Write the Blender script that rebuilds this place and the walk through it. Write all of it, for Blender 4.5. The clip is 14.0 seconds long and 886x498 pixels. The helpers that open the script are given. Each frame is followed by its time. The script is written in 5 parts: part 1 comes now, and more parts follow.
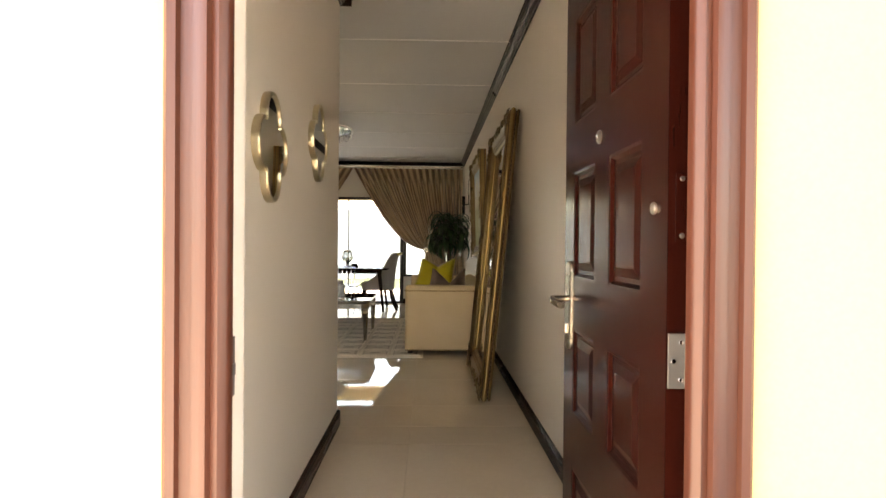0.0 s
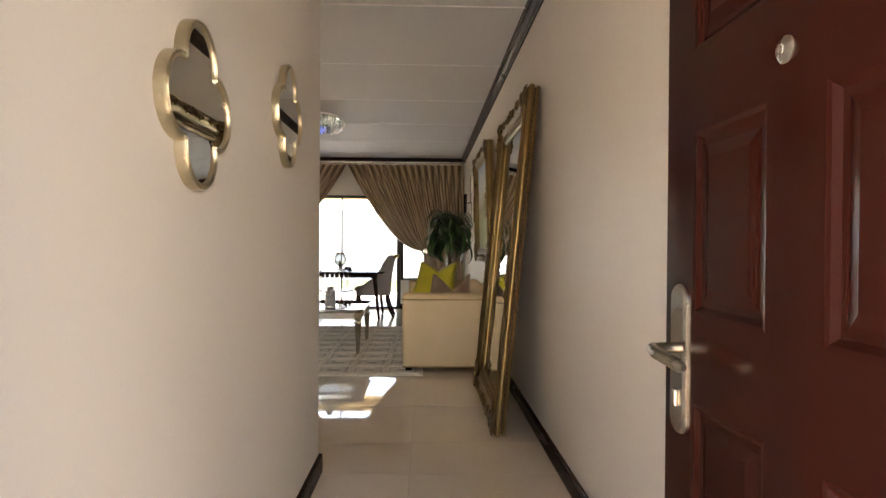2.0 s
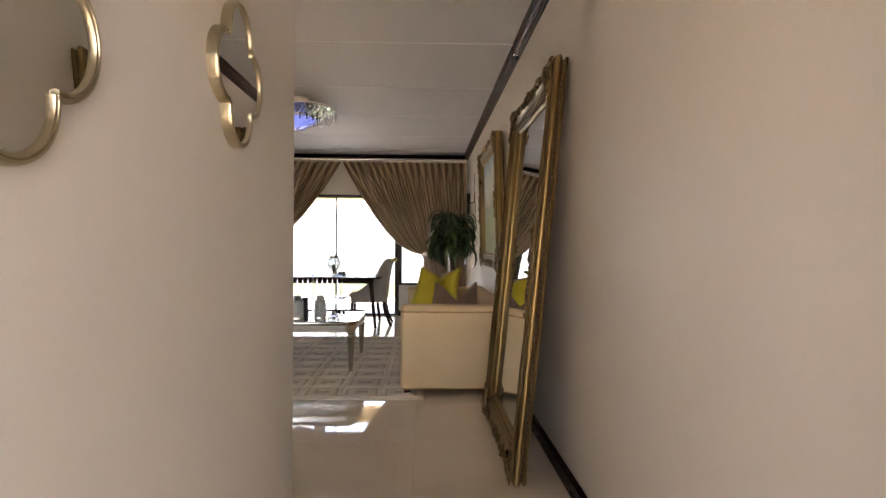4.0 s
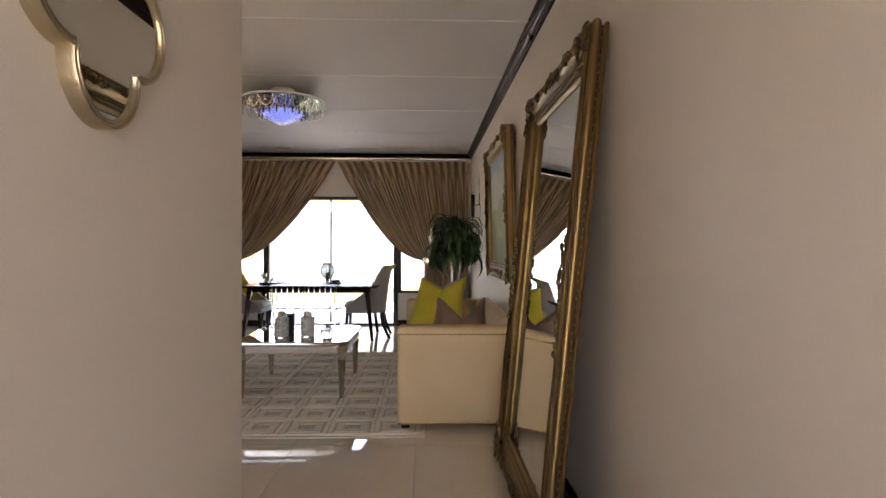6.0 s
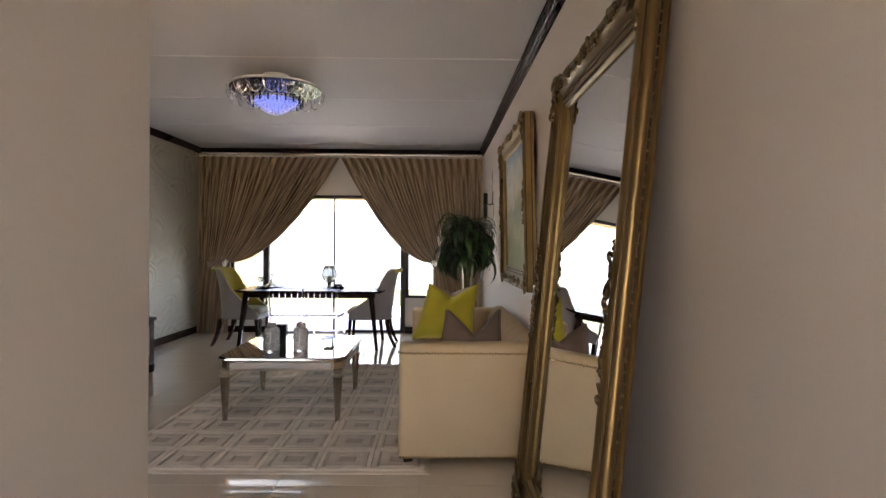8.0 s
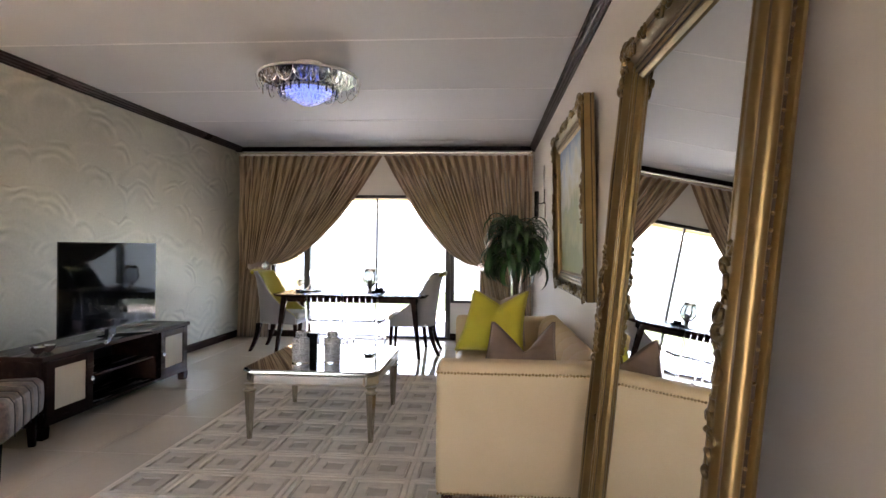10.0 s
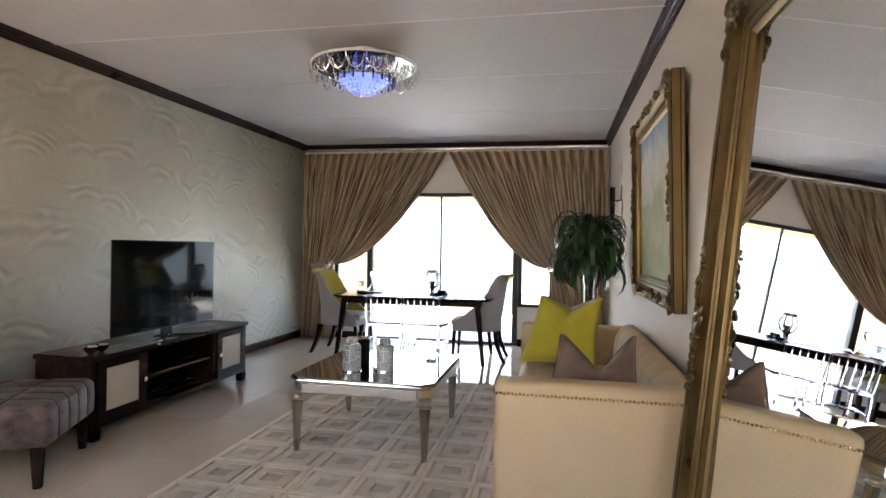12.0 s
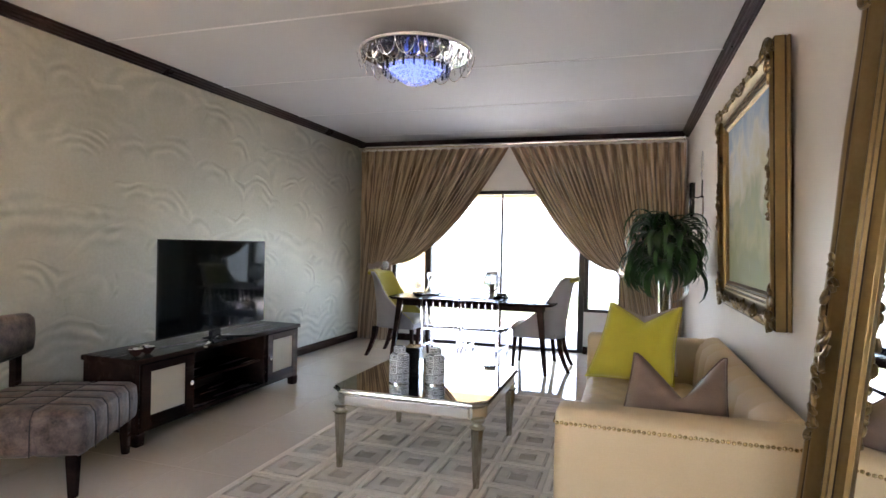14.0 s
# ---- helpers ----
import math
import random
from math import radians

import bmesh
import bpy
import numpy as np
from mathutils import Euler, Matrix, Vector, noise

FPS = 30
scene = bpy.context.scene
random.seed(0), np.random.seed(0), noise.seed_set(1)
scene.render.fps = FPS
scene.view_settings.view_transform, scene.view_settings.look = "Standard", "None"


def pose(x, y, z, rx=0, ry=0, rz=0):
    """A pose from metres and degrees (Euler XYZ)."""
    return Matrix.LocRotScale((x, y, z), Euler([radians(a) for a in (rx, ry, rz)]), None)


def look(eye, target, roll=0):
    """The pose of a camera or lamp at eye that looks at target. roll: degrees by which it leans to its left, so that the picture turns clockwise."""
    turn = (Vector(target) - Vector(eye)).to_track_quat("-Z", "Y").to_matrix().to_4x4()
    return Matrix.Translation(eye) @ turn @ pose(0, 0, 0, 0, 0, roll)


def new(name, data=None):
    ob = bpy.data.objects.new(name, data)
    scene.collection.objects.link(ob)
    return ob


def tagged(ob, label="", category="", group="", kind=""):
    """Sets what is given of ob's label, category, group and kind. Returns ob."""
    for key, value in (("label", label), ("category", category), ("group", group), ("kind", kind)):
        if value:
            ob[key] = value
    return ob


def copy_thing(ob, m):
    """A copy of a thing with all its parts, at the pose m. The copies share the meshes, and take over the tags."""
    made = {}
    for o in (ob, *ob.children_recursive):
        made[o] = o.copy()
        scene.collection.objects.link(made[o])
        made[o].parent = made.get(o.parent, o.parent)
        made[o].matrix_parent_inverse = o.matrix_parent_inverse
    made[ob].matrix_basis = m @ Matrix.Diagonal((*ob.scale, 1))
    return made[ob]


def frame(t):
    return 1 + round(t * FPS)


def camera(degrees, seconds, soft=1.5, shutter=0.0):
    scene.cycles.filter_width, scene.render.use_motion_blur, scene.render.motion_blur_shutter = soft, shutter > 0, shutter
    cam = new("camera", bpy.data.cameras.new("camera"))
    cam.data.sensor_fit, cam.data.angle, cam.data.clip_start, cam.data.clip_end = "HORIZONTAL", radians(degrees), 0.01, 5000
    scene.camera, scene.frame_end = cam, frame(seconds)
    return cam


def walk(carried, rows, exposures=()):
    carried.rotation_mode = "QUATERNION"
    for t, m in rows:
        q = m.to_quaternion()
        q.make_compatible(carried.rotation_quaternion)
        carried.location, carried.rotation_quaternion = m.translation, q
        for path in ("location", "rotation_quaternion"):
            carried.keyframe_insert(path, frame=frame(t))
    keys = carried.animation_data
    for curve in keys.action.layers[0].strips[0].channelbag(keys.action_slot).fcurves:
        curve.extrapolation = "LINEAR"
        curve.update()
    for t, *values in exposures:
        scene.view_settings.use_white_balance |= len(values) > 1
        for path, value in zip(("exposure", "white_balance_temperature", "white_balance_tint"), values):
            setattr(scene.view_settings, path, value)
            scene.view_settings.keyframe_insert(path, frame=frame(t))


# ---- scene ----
cam = camera(76.0, 14.0)
PATH = [
    (0, (0.57, 2.219, 1.193), (0.621, 4.218, 1.176), 0.5),
    (0.5, (0.573, 2.407, 1.198), (0.627, 4.406, 1.182), 0.6),
    (1, (0.573, 2.576, 1.21), (0.629, 4.575, 1.19), 0.6),
    (1.5, (0.561, 2.74, 1.198), (0.619, 4.739, 1.182), 0.5),
    (2, (0.54, 2.931, 1.214), (0.601, 4.93, 1.198), 0.4),
    (2.5, (0.532, 3.079, 1.218), (0.593, 5.078, 1.2), 0.4),
    (3, (0.513, 3.245, 1.209), (0.579, 5.244, 1.193), 0.4),
    (5.5, (0.522, 4.083, 1.319), (0.586, 6.082, 1.307), 0.3),
    (6, (0.522, 4.244, 1.323), (0.584, 6.243, 1.311), 0.2),
    (6.5, (0.533, 4.404, 1.337), (0.596, 6.403, 1.327), 0.4),
    (7, (0.538, 4.534, 1.341), (0.597, 6.533, 1.329), 0.4),
    (9.5, (0.57, 5.193, 1.354), (0.475, 7.191, 1.349), 0.6),
    (10, (0.574, 5.292, 1.348), (0.426, 7.286, 1.344), 0.6),
    (10.5, (0.57, 5.407, 1.344), (0.365, 7.396, 1.341), 0.7),
    (11, (0.58, 5.494, 1.351), (0.313, 7.476, 1.347), 0.8),
    (11.5, (0.583, 5.582, 1.348), (0.258, 7.555, 1.345), 0.9),
    (12, (0.592, 5.683, 1.349), (0.199, 7.644, 1.343), 1.0),
    (12.5, (0.594, 5.778, 1.356), (0.138, 7.726, 1.346), 1.1),
    (13, (0.602, 5.868, 1.352), (0.084, 7.8, 1.343), 1.2),
    (13.5, (0.597, 5.96, 1.357), (0.026, 7.877, 1.345), 1.3),
    (14, (0.572, 6.04, 1.366), (-0.041, 7.944, 1.352), 1.3),
]
walk(cam, [(t, look(eye, target, roll)) for t, eye, target, roll in PATH],
     exposures=[(0.0, 4.16, 9900, 19), (1.0, 4.3, 9300, 21), (3.0, 4.4, 8700, 25), (5.8, 4.36, 8300, 28), (7.0, 4.16, 8200, 28), (9.5, 4.8, 7500, 26), (12.0, 4.96, 7250, 24), (14.0, 5.16, 7050, 23)])

# ---- world and sun ----
world = bpy.data.worlds.new("world")
scene.world = world
world.use_nodes = True
wn = world.node_tree.nodes
sky = wn.new("ShaderNodeTexSky")
sky.sky_type = "NISHITA"
sky.sun_disc = False
sky.sun_elevation = radians(58)
sky.sun_rotation = radians(-80)
world.node_tree.links.new(sky.outputs[0], wn["Background"].inputs[0])
wn["Background"].inputs[1].default_value = 0.12
sun = new("sun", bpy.data.lights.new("sun", "SUN"))
sun.data.energy = 3.5
sun.data.angle = radians(0.6)
sun.data.color = (1.0, 0.95, 0.87)
sun.matrix_world = look((-8, 1.2, 14), (0, 0, 0))


# ---- materials ----
def lin(c):
    return (*c, 1.0)


def mat(name, c1, c2=None, rough=0.5, metal=0.0, scale=4.0, fine=60.0, bump=0.05, spread=0.0,
        coat=0.0, trans=0.0, ior=1.45, sheen=0.0, stretch=(1, 1, 1), rough_var=0.08, rand=0.0, spec=0.5):
    """A surface with variation at two scales, in colour, gloss and relief."""
    m = bpy.data.materials.new(name)
    m.use_nodes = True
    nt = m.node_tree
    N, L = nt.nodes, nt.links
    b = N["Principled BSDF"]
    b.inputs["Metallic"].default_value = metal
    b.inputs["Coat Weight"].default_value = coat
    b.inputs["Coat Roughness"].default_value = 0.06
    b.inputs["Transmission Weight"].default_value = trans
    b.inputs["IOR"].default_value = ior
    b.inputs["Sheen Weight"].default_value = sheen
    b.inputs["Specular IOR Level"].default_value = spec
    tc = N.new("ShaderNodeTexCoord")
    mp = N.new("ShaderNodeMapping")
    mp.inputs["Scale"].default_value = stretch
    L.new(tc.outputs["Object"], mp.inputs[0])
    n1 = N.new("ShaderNodeTexNoise")
    n1.inputs["Scale"].default_value = scale
    n1.inputs["Detail"].default_value = 5
    n2 = N.new("ShaderNodeTexNoise")
    n2.inputs["Scale"].default_value = fine
    n2.inputs["Detail"].default_value = 3
    L.new(mp.outputs[0], n1.inputs[0])
    L.new(mp.outputs[0], n2.inputs[0])
    add = N.new("ShaderNodeMath")
    add.operation = "MULTIPLY_ADD"
    add.inputs[1].default_value = 0.35
    L.new(n2.outputs[0], add.inputs[0])
    L.new(n1.outputs[0], add.inputs[2])
    ramp = N.new("ShaderNodeValToRGB")
    ramp.color_ramp.elements[0].position = 0.45
    ramp.color_ramp.elements[1].position = 0.92
    ramp.color_ramp.elements[0].color = lin(c1)
    ramp.color_ramp.elements[1].color = lin(c2 or [min(1, v * 1.12) for v in c1])
    L.new(add.outputs[0], ramp.inputs[0])
    col = ramp.outputs[0]
    if rand:
        oi = N.new("ShaderNodeObjectInfo")
        hs = N.new("ShaderNodeHueSaturation")
        mr = N.new("ShaderNodeMapRange")
        mr.inputs[3].default_value = 1 - rand
        mr.inputs[4].default_value = 1 + rand
        L.new(oi.outputs["Random"], mr.inputs[0])
        L.new(mr.outputs[0], hs.inputs["Value"])
        L.new(col, hs.inputs["Color"])
        col = hs.outputs[0]
    L.new(col, b.inputs["Base Color"])
    rr = N.new("ShaderNodeMapRange")
    rr.inputs[3].default_value = max(0.0, rough - rough_var)
    rr.inputs[4].default_value = min(1.0, rough + rough_var)
    L.new(n1.outputs[0], rr.inputs[0])
    L.new(rr.outputs[0], b.inputs["Roughness"])
    if bump:
        bp = N.new("ShaderNodeBump")
        bp.inputs["Strength"].default_value = bump
        bp.inputs["Distance"].default_value = 0.01
        L.new(add.outputs[0], bp.inputs["Height"])
        L.new(bp.outputs[0], b.inputs["Normal"])
    return m


def glass_mat(name, color=(1, 1, 1), rough=0.0, ior=1.45):
    m = bpy.data.materials.new(name)
    m.use_nodes = True
    b = m.node_tree.nodes["Principled BSDF"]
    b.inputs["Base Color"].default_value = lin(color)
    b.inputs["Transmission Weight"].default_value = 1.0
    b.inputs["Roughness"].default_value = rough
    b.inputs["IOR"].default_value = ior
    return m


def mirror_mat(name, color=(0.86, 0.88, 0.87), rough=0.005):
    m = bpy.data.materials.new(name)
    m.use_nodes = True
    b = m.node_tree.nodes["Principled BSDF"]
    b.inputs["Base Color"].default_value = lin(color)
    b.inputs["Metallic"].default_value = 1.0
    b.inputs["Roughness"].default_value = rough
    return m


def glow_mat(name, color, strength):
    m = bpy.data.materials.new(name)
    m.use_nodes = True
    b = m.node_tree.nodes["Principled BSDF"]
    b.inputs["Base Color"].default_value = lin((0.2, 0.25, 0.6))
    b.inputs["Emission Color"].default_value = lin(color)
    b.inputs["Emission Strength"].default_value = strength
    return m


def wallpaper_mat():
    """Greige paper with embossed fans of concentric arcs."""
    m = mat("swirl_wallpaper", (0.375, 0.362, 0.29), (0.495, 0.48, 0.395), rough=0.42, metal=0.10, scale=1.1, fine=40, bump=0.02)
    N, L = m.node_tree.nodes, m.node_tree.links
    b = N["Principled BSDF"]
    geo = N.new("ShaderNodeNewGeometry")
    warp = N.new("ShaderNodeTexNoise")
    warp.inputs["Scale"].default_value = 1.9
    L.new(geo.outputs["Position"], warp.inputs[0])
    mix = N.new("ShaderNodeVectorMath")
    mix.operation = "MULTIPLY_ADD"
    mix.inputs[1].default_value = (0.0, 0.30, 0.26)
    L.new(warp.outputs["Color"], mix.inputs[0])
    L.new(geo.outputs["Position"], mix.inputs[2])

    def math_node(op, a, b):
        n = N.new("ShaderNodeMath")
        n.operation = op
        for k, v in enumerate((a, b)):
            if v is None:
                continue
            if isinstance(v, (int, float)):
                n.inputs[k].default_value = v
            else:
                L.new(v, n.inputs[k])
        return n.outputs[0]

    def fans(turn, scale, offset, rings, lo, hi, noise_scale):
        """Arcs round scattered centres, only above each centre and only in patches."""
        mp = N.new("ShaderNodeMapping")
        mp.inputs["Rotation"].default_value = (turn, 0, 0)
        mp.inputs["Location"].default_value = (0, offset, offset * 1.7)
        mp.inputs["Scale"].default_value = scale
        L.new(mix.outputs[0], mp.inputs[0])
        vor = N.new("ShaderNodeTexVoronoi")
        vor.inputs["Scale"].default_value = 1.0
        vor.inputs["Randomness"].default_value = 0.85
        L.new(mp.outputs[0], vor.inputs["Vector"])
        wave = math_node("SINE", math_node("MULTIPLY", vor.outputs["Distance"], rings), None)
        rel = N.new("ShaderNodeVectorMath")
        rel.operation = "SUBTRACT"
        L.new(mp.outputs[0], rel.inputs[0])
        L.new(vor.outputs["Position"], rel.inputs[1])
        rs = N.new("ShaderNodeSeparateXYZ")
        L.new(rel.outputs[0], rs.inputs[0])
        fan = N.new("ShaderNodeMapRange")
        fan.inputs[1].default_value = -0.05
        fan.inputs[2].default_value = 0.2
        L.new(rs.outputs[2], fan.inputs[0])
        mask = N.new("ShaderNodeTexNoise")
        mask.inputs["Scale"].default_value = noise_scale
        mask.inputs["Detail"].default_value = 3
        L.new(mp.outputs[0], mask.inputs[0])
        mr = N.new("ShaderNodeMapRange")
        mr.inputs[1].default_value = lo
        mr.inputs[2].default_value = hi
        L.new(mask.outputs[0], mr.inputs[0])
        return math_node("MULTIPLY", wave, math_node("MULTIPLY", fan.outputs[0], mr.outputs[0]))

    small = fans(0.25, (0.01, 1.9, 2.9), 0.0, 34.0, 0.46, 0.62, 1.3)
    broad = fans(-0.4, (0.01, 0.85, 1.6), 3.1, 50.0, 0.36, 0.66, 1.8)
    mul = N.new("ShaderNodeMath")
    mul.operation = "MULTIPLY_ADD"
    mul.inputs[1].default_value = 0.75
    L.new(broad, mul.inputs[0])
    L.new(small, mul.inputs[2])
    old = b.inputs["Base Color"].links[0].from_socket
    hs = N.new("ShaderNodeHueSaturation")
    vm = N.new("ShaderNodeMath")
    vm.operation = "MULTIPLY_ADD"
    vm.inputs[1].default_value = 0.17
    vm.inputs[2].default_value = 1.0
    L.new(mul.outputs[0], vm.inputs[0])
    L.new(vm.outputs[0], hs.inputs["Value"])
    L.new(old, hs.inputs["Color"])
    L.new(hs.outputs[0], b.inputs["Base Color"])
    bp = N.new("ShaderNodeBump")
    bp.inputs["Strength"].default_value = 0.5
    bp.inputs["Distance"].default_value = 0.005
    L.new(mul.outputs[0], bp.inputs["Height"])
    L.new(bp.outputs[0], b.inputs["Normal"])
    return m


def curtain_mat():
    """Satin cloth with stripes down the folds; below the heading, bands paint fold shading."""
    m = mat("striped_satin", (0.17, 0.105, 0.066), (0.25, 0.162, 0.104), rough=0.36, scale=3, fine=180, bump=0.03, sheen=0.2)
    N, L = m.node_tree.nodes, m.node_tree.links
    b = N["Principled BSDF"]
    uv = N.new("ShaderNodeUVMap")
    sep = N.new("ShaderNodeSeparateXYZ")
    L.new(uv.outputs[0], sep.inputs[0])
    def op(kind, a, b=None):
        n = N.new("ShaderNodeMath")
        n.operation = kind
        for k, v in enumerate((a, b)):
            if v is None:
                continue
            if isinstance(v, (int, float)):
                n.inputs[k].default_value = v
            else:
                L.new(v, n.inputs[k])
        return n.outputs[0]
    mp = N.new("ShaderNodeMapping")
    mp.inputs["Scale"].default_value = (26, 2.2, 1)
    L.new(uv.outputs[0], mp.inputs[0])
    nz = N.new("ShaderNodeTexNoise")
    nz.inputs["Scale"].default_value = 1.0
    nz.inputs["Detail"].default_value = 2.0
    L.new(mp.outputs[0], nz.inputs["Vector"])
    off = op("SUBTRACT", nz.outputs[0], 0.5)
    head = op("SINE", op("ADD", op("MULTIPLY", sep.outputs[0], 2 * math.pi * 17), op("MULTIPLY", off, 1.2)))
    # irregular finer bands paint the light and dark of the loose folds
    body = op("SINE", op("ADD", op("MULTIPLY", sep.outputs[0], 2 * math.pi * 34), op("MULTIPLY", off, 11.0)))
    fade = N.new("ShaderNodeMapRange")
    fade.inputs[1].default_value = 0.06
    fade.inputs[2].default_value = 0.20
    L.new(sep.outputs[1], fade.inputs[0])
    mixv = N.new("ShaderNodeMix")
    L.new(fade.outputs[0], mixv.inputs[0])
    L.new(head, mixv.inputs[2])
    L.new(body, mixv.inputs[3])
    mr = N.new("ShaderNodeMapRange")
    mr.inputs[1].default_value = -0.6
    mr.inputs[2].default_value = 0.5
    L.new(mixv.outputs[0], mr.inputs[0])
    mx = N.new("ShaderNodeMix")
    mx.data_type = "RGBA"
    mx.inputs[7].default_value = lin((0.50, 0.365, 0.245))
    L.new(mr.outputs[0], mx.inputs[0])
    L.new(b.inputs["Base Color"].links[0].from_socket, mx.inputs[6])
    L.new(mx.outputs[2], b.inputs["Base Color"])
    return m


def canvas_mat():
    """A faded landscape: pale blue sky with clouds over a green and ochre meadow."""
    m = mat("oil_canvas", (0.3, 0.3, 0.3), rough=0.6, scale=4, fine=90, bump=0.15)
    N, L = m.node_tree.nodes, m.node_tree.links
    b = N["Principled BSDF"]
    tc = N.new("ShaderNodeTexCoord")
    sep = N.new("ShaderNodeSeparateXYZ")
    L.new(tc.outputs["Object"], sep.inputs[0])
    nz = N.new("ShaderNodeTexNoise")
    nz.inputs["Scale"].default_value = 4.5
    nz.inputs["Detail"].default_value = 7
    nz.inputs["Distortion"].default_value = 0.6
    L.new(tc.outputs["Object"], nz.inputs[0])
    ma = N.new("ShaderNodeMath")
    ma.operation = "MULTIPLY_ADD"
    ma.inputs[1].default_value = 0.75
    L.new(nz.outputs[0], ma.inputs[0])
    L.new(sep.outputs[1], ma.inputs[2])
    rp = N.new("ShaderNodeValToRGB")
    e = rp.color_ramp.elements
    e[0].position, e[0].color = 0.0, lin((0.30, 0.33, 0.15))
    e[1].position, e[1].color = 1.0, lin((0.24, 0.38, 0.58))
    for p, c in ((0.2, (0.44, 0.45, 0.23)), (0.34, (0.36, 0.40, 0.24)), (0.48, (0.58, 0.56, 0.41)), (0.66, (0.66, 0.69, 0.67)), (0.82, (0.36, 0.50, 0.64))):
        k = e.new(p)
        k.color = lin(c)
    L.new(ma.outputs[0], rp.inputs[0])
    L.new(rp.outputs[0], b.inputs["Base Color"])
    return m


def jar_mat():
    """Silver glaze with a pale raised maze of rings."""
    m = mat("silver_maze_glaze", (0.55, 0.54, 0.53), rough=0.25, metal=0.0, bump=0.02)
    N, L = m.node_tree.nodes, m.node_tree.links
    b = N["Principled BSDF"]
    uv = N.new("ShaderNodeUVMap")
    vor = N.new("ShaderNodeTexVoronoi")
    vor.distance = "CHEBYCHEV"
    vor.inputs["Scale"].default_value = 5.0
    vor.inputs["Randomness"].default_value = 0.15
    L.new(uv.outputs[0], vor.inputs["Vector"])
    mu = N.new("ShaderNodeMath")
    mu.operation = "MULTIPLY"
    mu.inputs[1].default_value = 28.0
    L.new(vor.outputs["Distance"], mu.inputs[0])
    sn = N.new("ShaderNodeMath")
    sn.operation = "SINE"
    L.new(mu.outputs[0], sn.inputs[0])
    rp = N.new("ShaderNodeValToRGB")
    rp.color_ramp.elements[0].position, rp.color_ramp.elements[1].position = 0.45, 0.6
    rp.color_ramp.elements[0].color = lin((0.22, 0.215, 0.21))
    rp.color_ramp.elements[1].color = lin((0.92, 0.91, 0.89))
    L.new(sn.outputs[0], rp.inputs[0])
    L.new(rp.outputs[0], b.inputs["Base Color"])
    bp = N.new("ShaderNodeBump")
    bp.inputs["Strength"].default_value = 0.5
    bp.inputs["Distance"].default_value = 0.002
    L.new(sn.outputs[0], bp.inputs["Height"])
    L.new(bp.outputs[0], b.inputs["Normal"])
    return m


M_WALL = mat("greige_wall_paint", (0.70, 0.65, 0.585), (0.74, 0.69, 0.625), rough=0.5, scale=1.2, fine=160, bump=0.06)
M_LINTEL = mat("white_wall_paint", (0.70, 0.68, 0.64), (0.75, 0.73, 0.69), rough=0.6, scale=1.2, fine=160, bump=0.06)
M_FACADE = mat("cream_facade_paint", (0.50, 0.355, 0.17), (0.55, 0.40, 0.205), rough=0.75, scale=1.5, fine=120, bump=0.12)
M_CEIL = mat("matt_ceiling_paint", (0.53, 0.54, 0.555), (0.57, 0.58, 0.595), rough=0.7, scale=0.8, fine=90, bump=0.03)
M_STRIP = mat("ceiling_cover_strip", (0.66, 0.66, 0.665), rough=0.5, bump=0)
M_PAPER = wallpaper_mat()
M_TILE = mat("polished_cream_porcelain", (0.66, 0.57, 0.445), (0.72, 0.63, 0.50), rough=0.03, scale=2.2, fine=35, bump=0.0015, rough_var=0.015, rand=0.012, spec=1.0)
M_GROUT = mat("grey_grout", (0.50, 0.43, 0.335), rough=0.85, scale=9)
M_ESP = mat("espresso_stained_wood", (0.020, 0.0095, 0.0075), (0.036, 0.018, 0.0135), rough=0.26, scale=2, fine=30, stretch=(8, 1, 8), bump=0.02, spec=0.04)
M_CORN = mat("dark_gloss_cornice", (0.022, 0.011, 0.011), (0.034, 0.018, 0.017), rough=0.3, scale=3, fine=60, bump=0.01, spec=0.13)
M_MAHOG = mat("mahogany_door_veneer", (0.0105, 0.0019, 0.0012), (0.0195, 0.0037, 0.0022), rough=0.22, scale=1.6, fine=22, stretch=(7, 7, 0.6), bump=0.003, spec=0.2)
M_FRAME = mat("red_meranti_frame", (0.043, 0.0112, 0.0054), (0.062, 0.0163, 0.0085), rough=0.42, scale=2, fine=26, stretch=(9, 9, 0.5), bump=0.05)
M_STEEL = mat("brushed_nickel", (0.38, 0.35, 0.30), rough=0.28, metal=1.0, scale=6, fine=120, bump=0.02)
M_CHROME = mat("polished_chrome", (0.82, 0.82, 0.83), rough=0.05, metal=1.0, bump=0, rough_var=0.02)
M_GOLD = mat("antique_gold_leaf", (0.215, 0.142, 0.062), (0.285, 0.194, 0.088), rough=0.38, metal=0.9, scale=4, fine=70, bump=0.06, rough_var=0.12)
M_DKBROWN = mat("dark_frame_patina", (0.035, 0.02, 0.01), (0.07, 0.042, 0.02), rough=0.5, metal=0.4, scale=9, fine=80, bump=0.1)
M_BRONZE = mat("dark_bronze_gilt", (0.12, 0.083, 0.042), (0.31, 0.22, 0.11), rough=0.36, metal=0.85, scale=14, fine=90, bump=0.2, rough_var=0.12)
M_SILVER = mat("satin_silver", (0.80, 0.79, 0.77), rough=0.24, metal=1.0, bump=0.01)
M_BRASS = mat("aged_brass", (0.48, 0.34, 0.16), (0.62, 0.46, 0.24), rough=0.25, metal=0.9, bump=0.02)
M_CHAMP = mat("champagne_metal", (0.45, 0.385, 0.26), (0.54, 0.465, 0.33), rough=0.3, metal=0.9, scale=6, fine=90, bump=0.05)
M_MIRROR = mirror_mat("silvered_mirror")
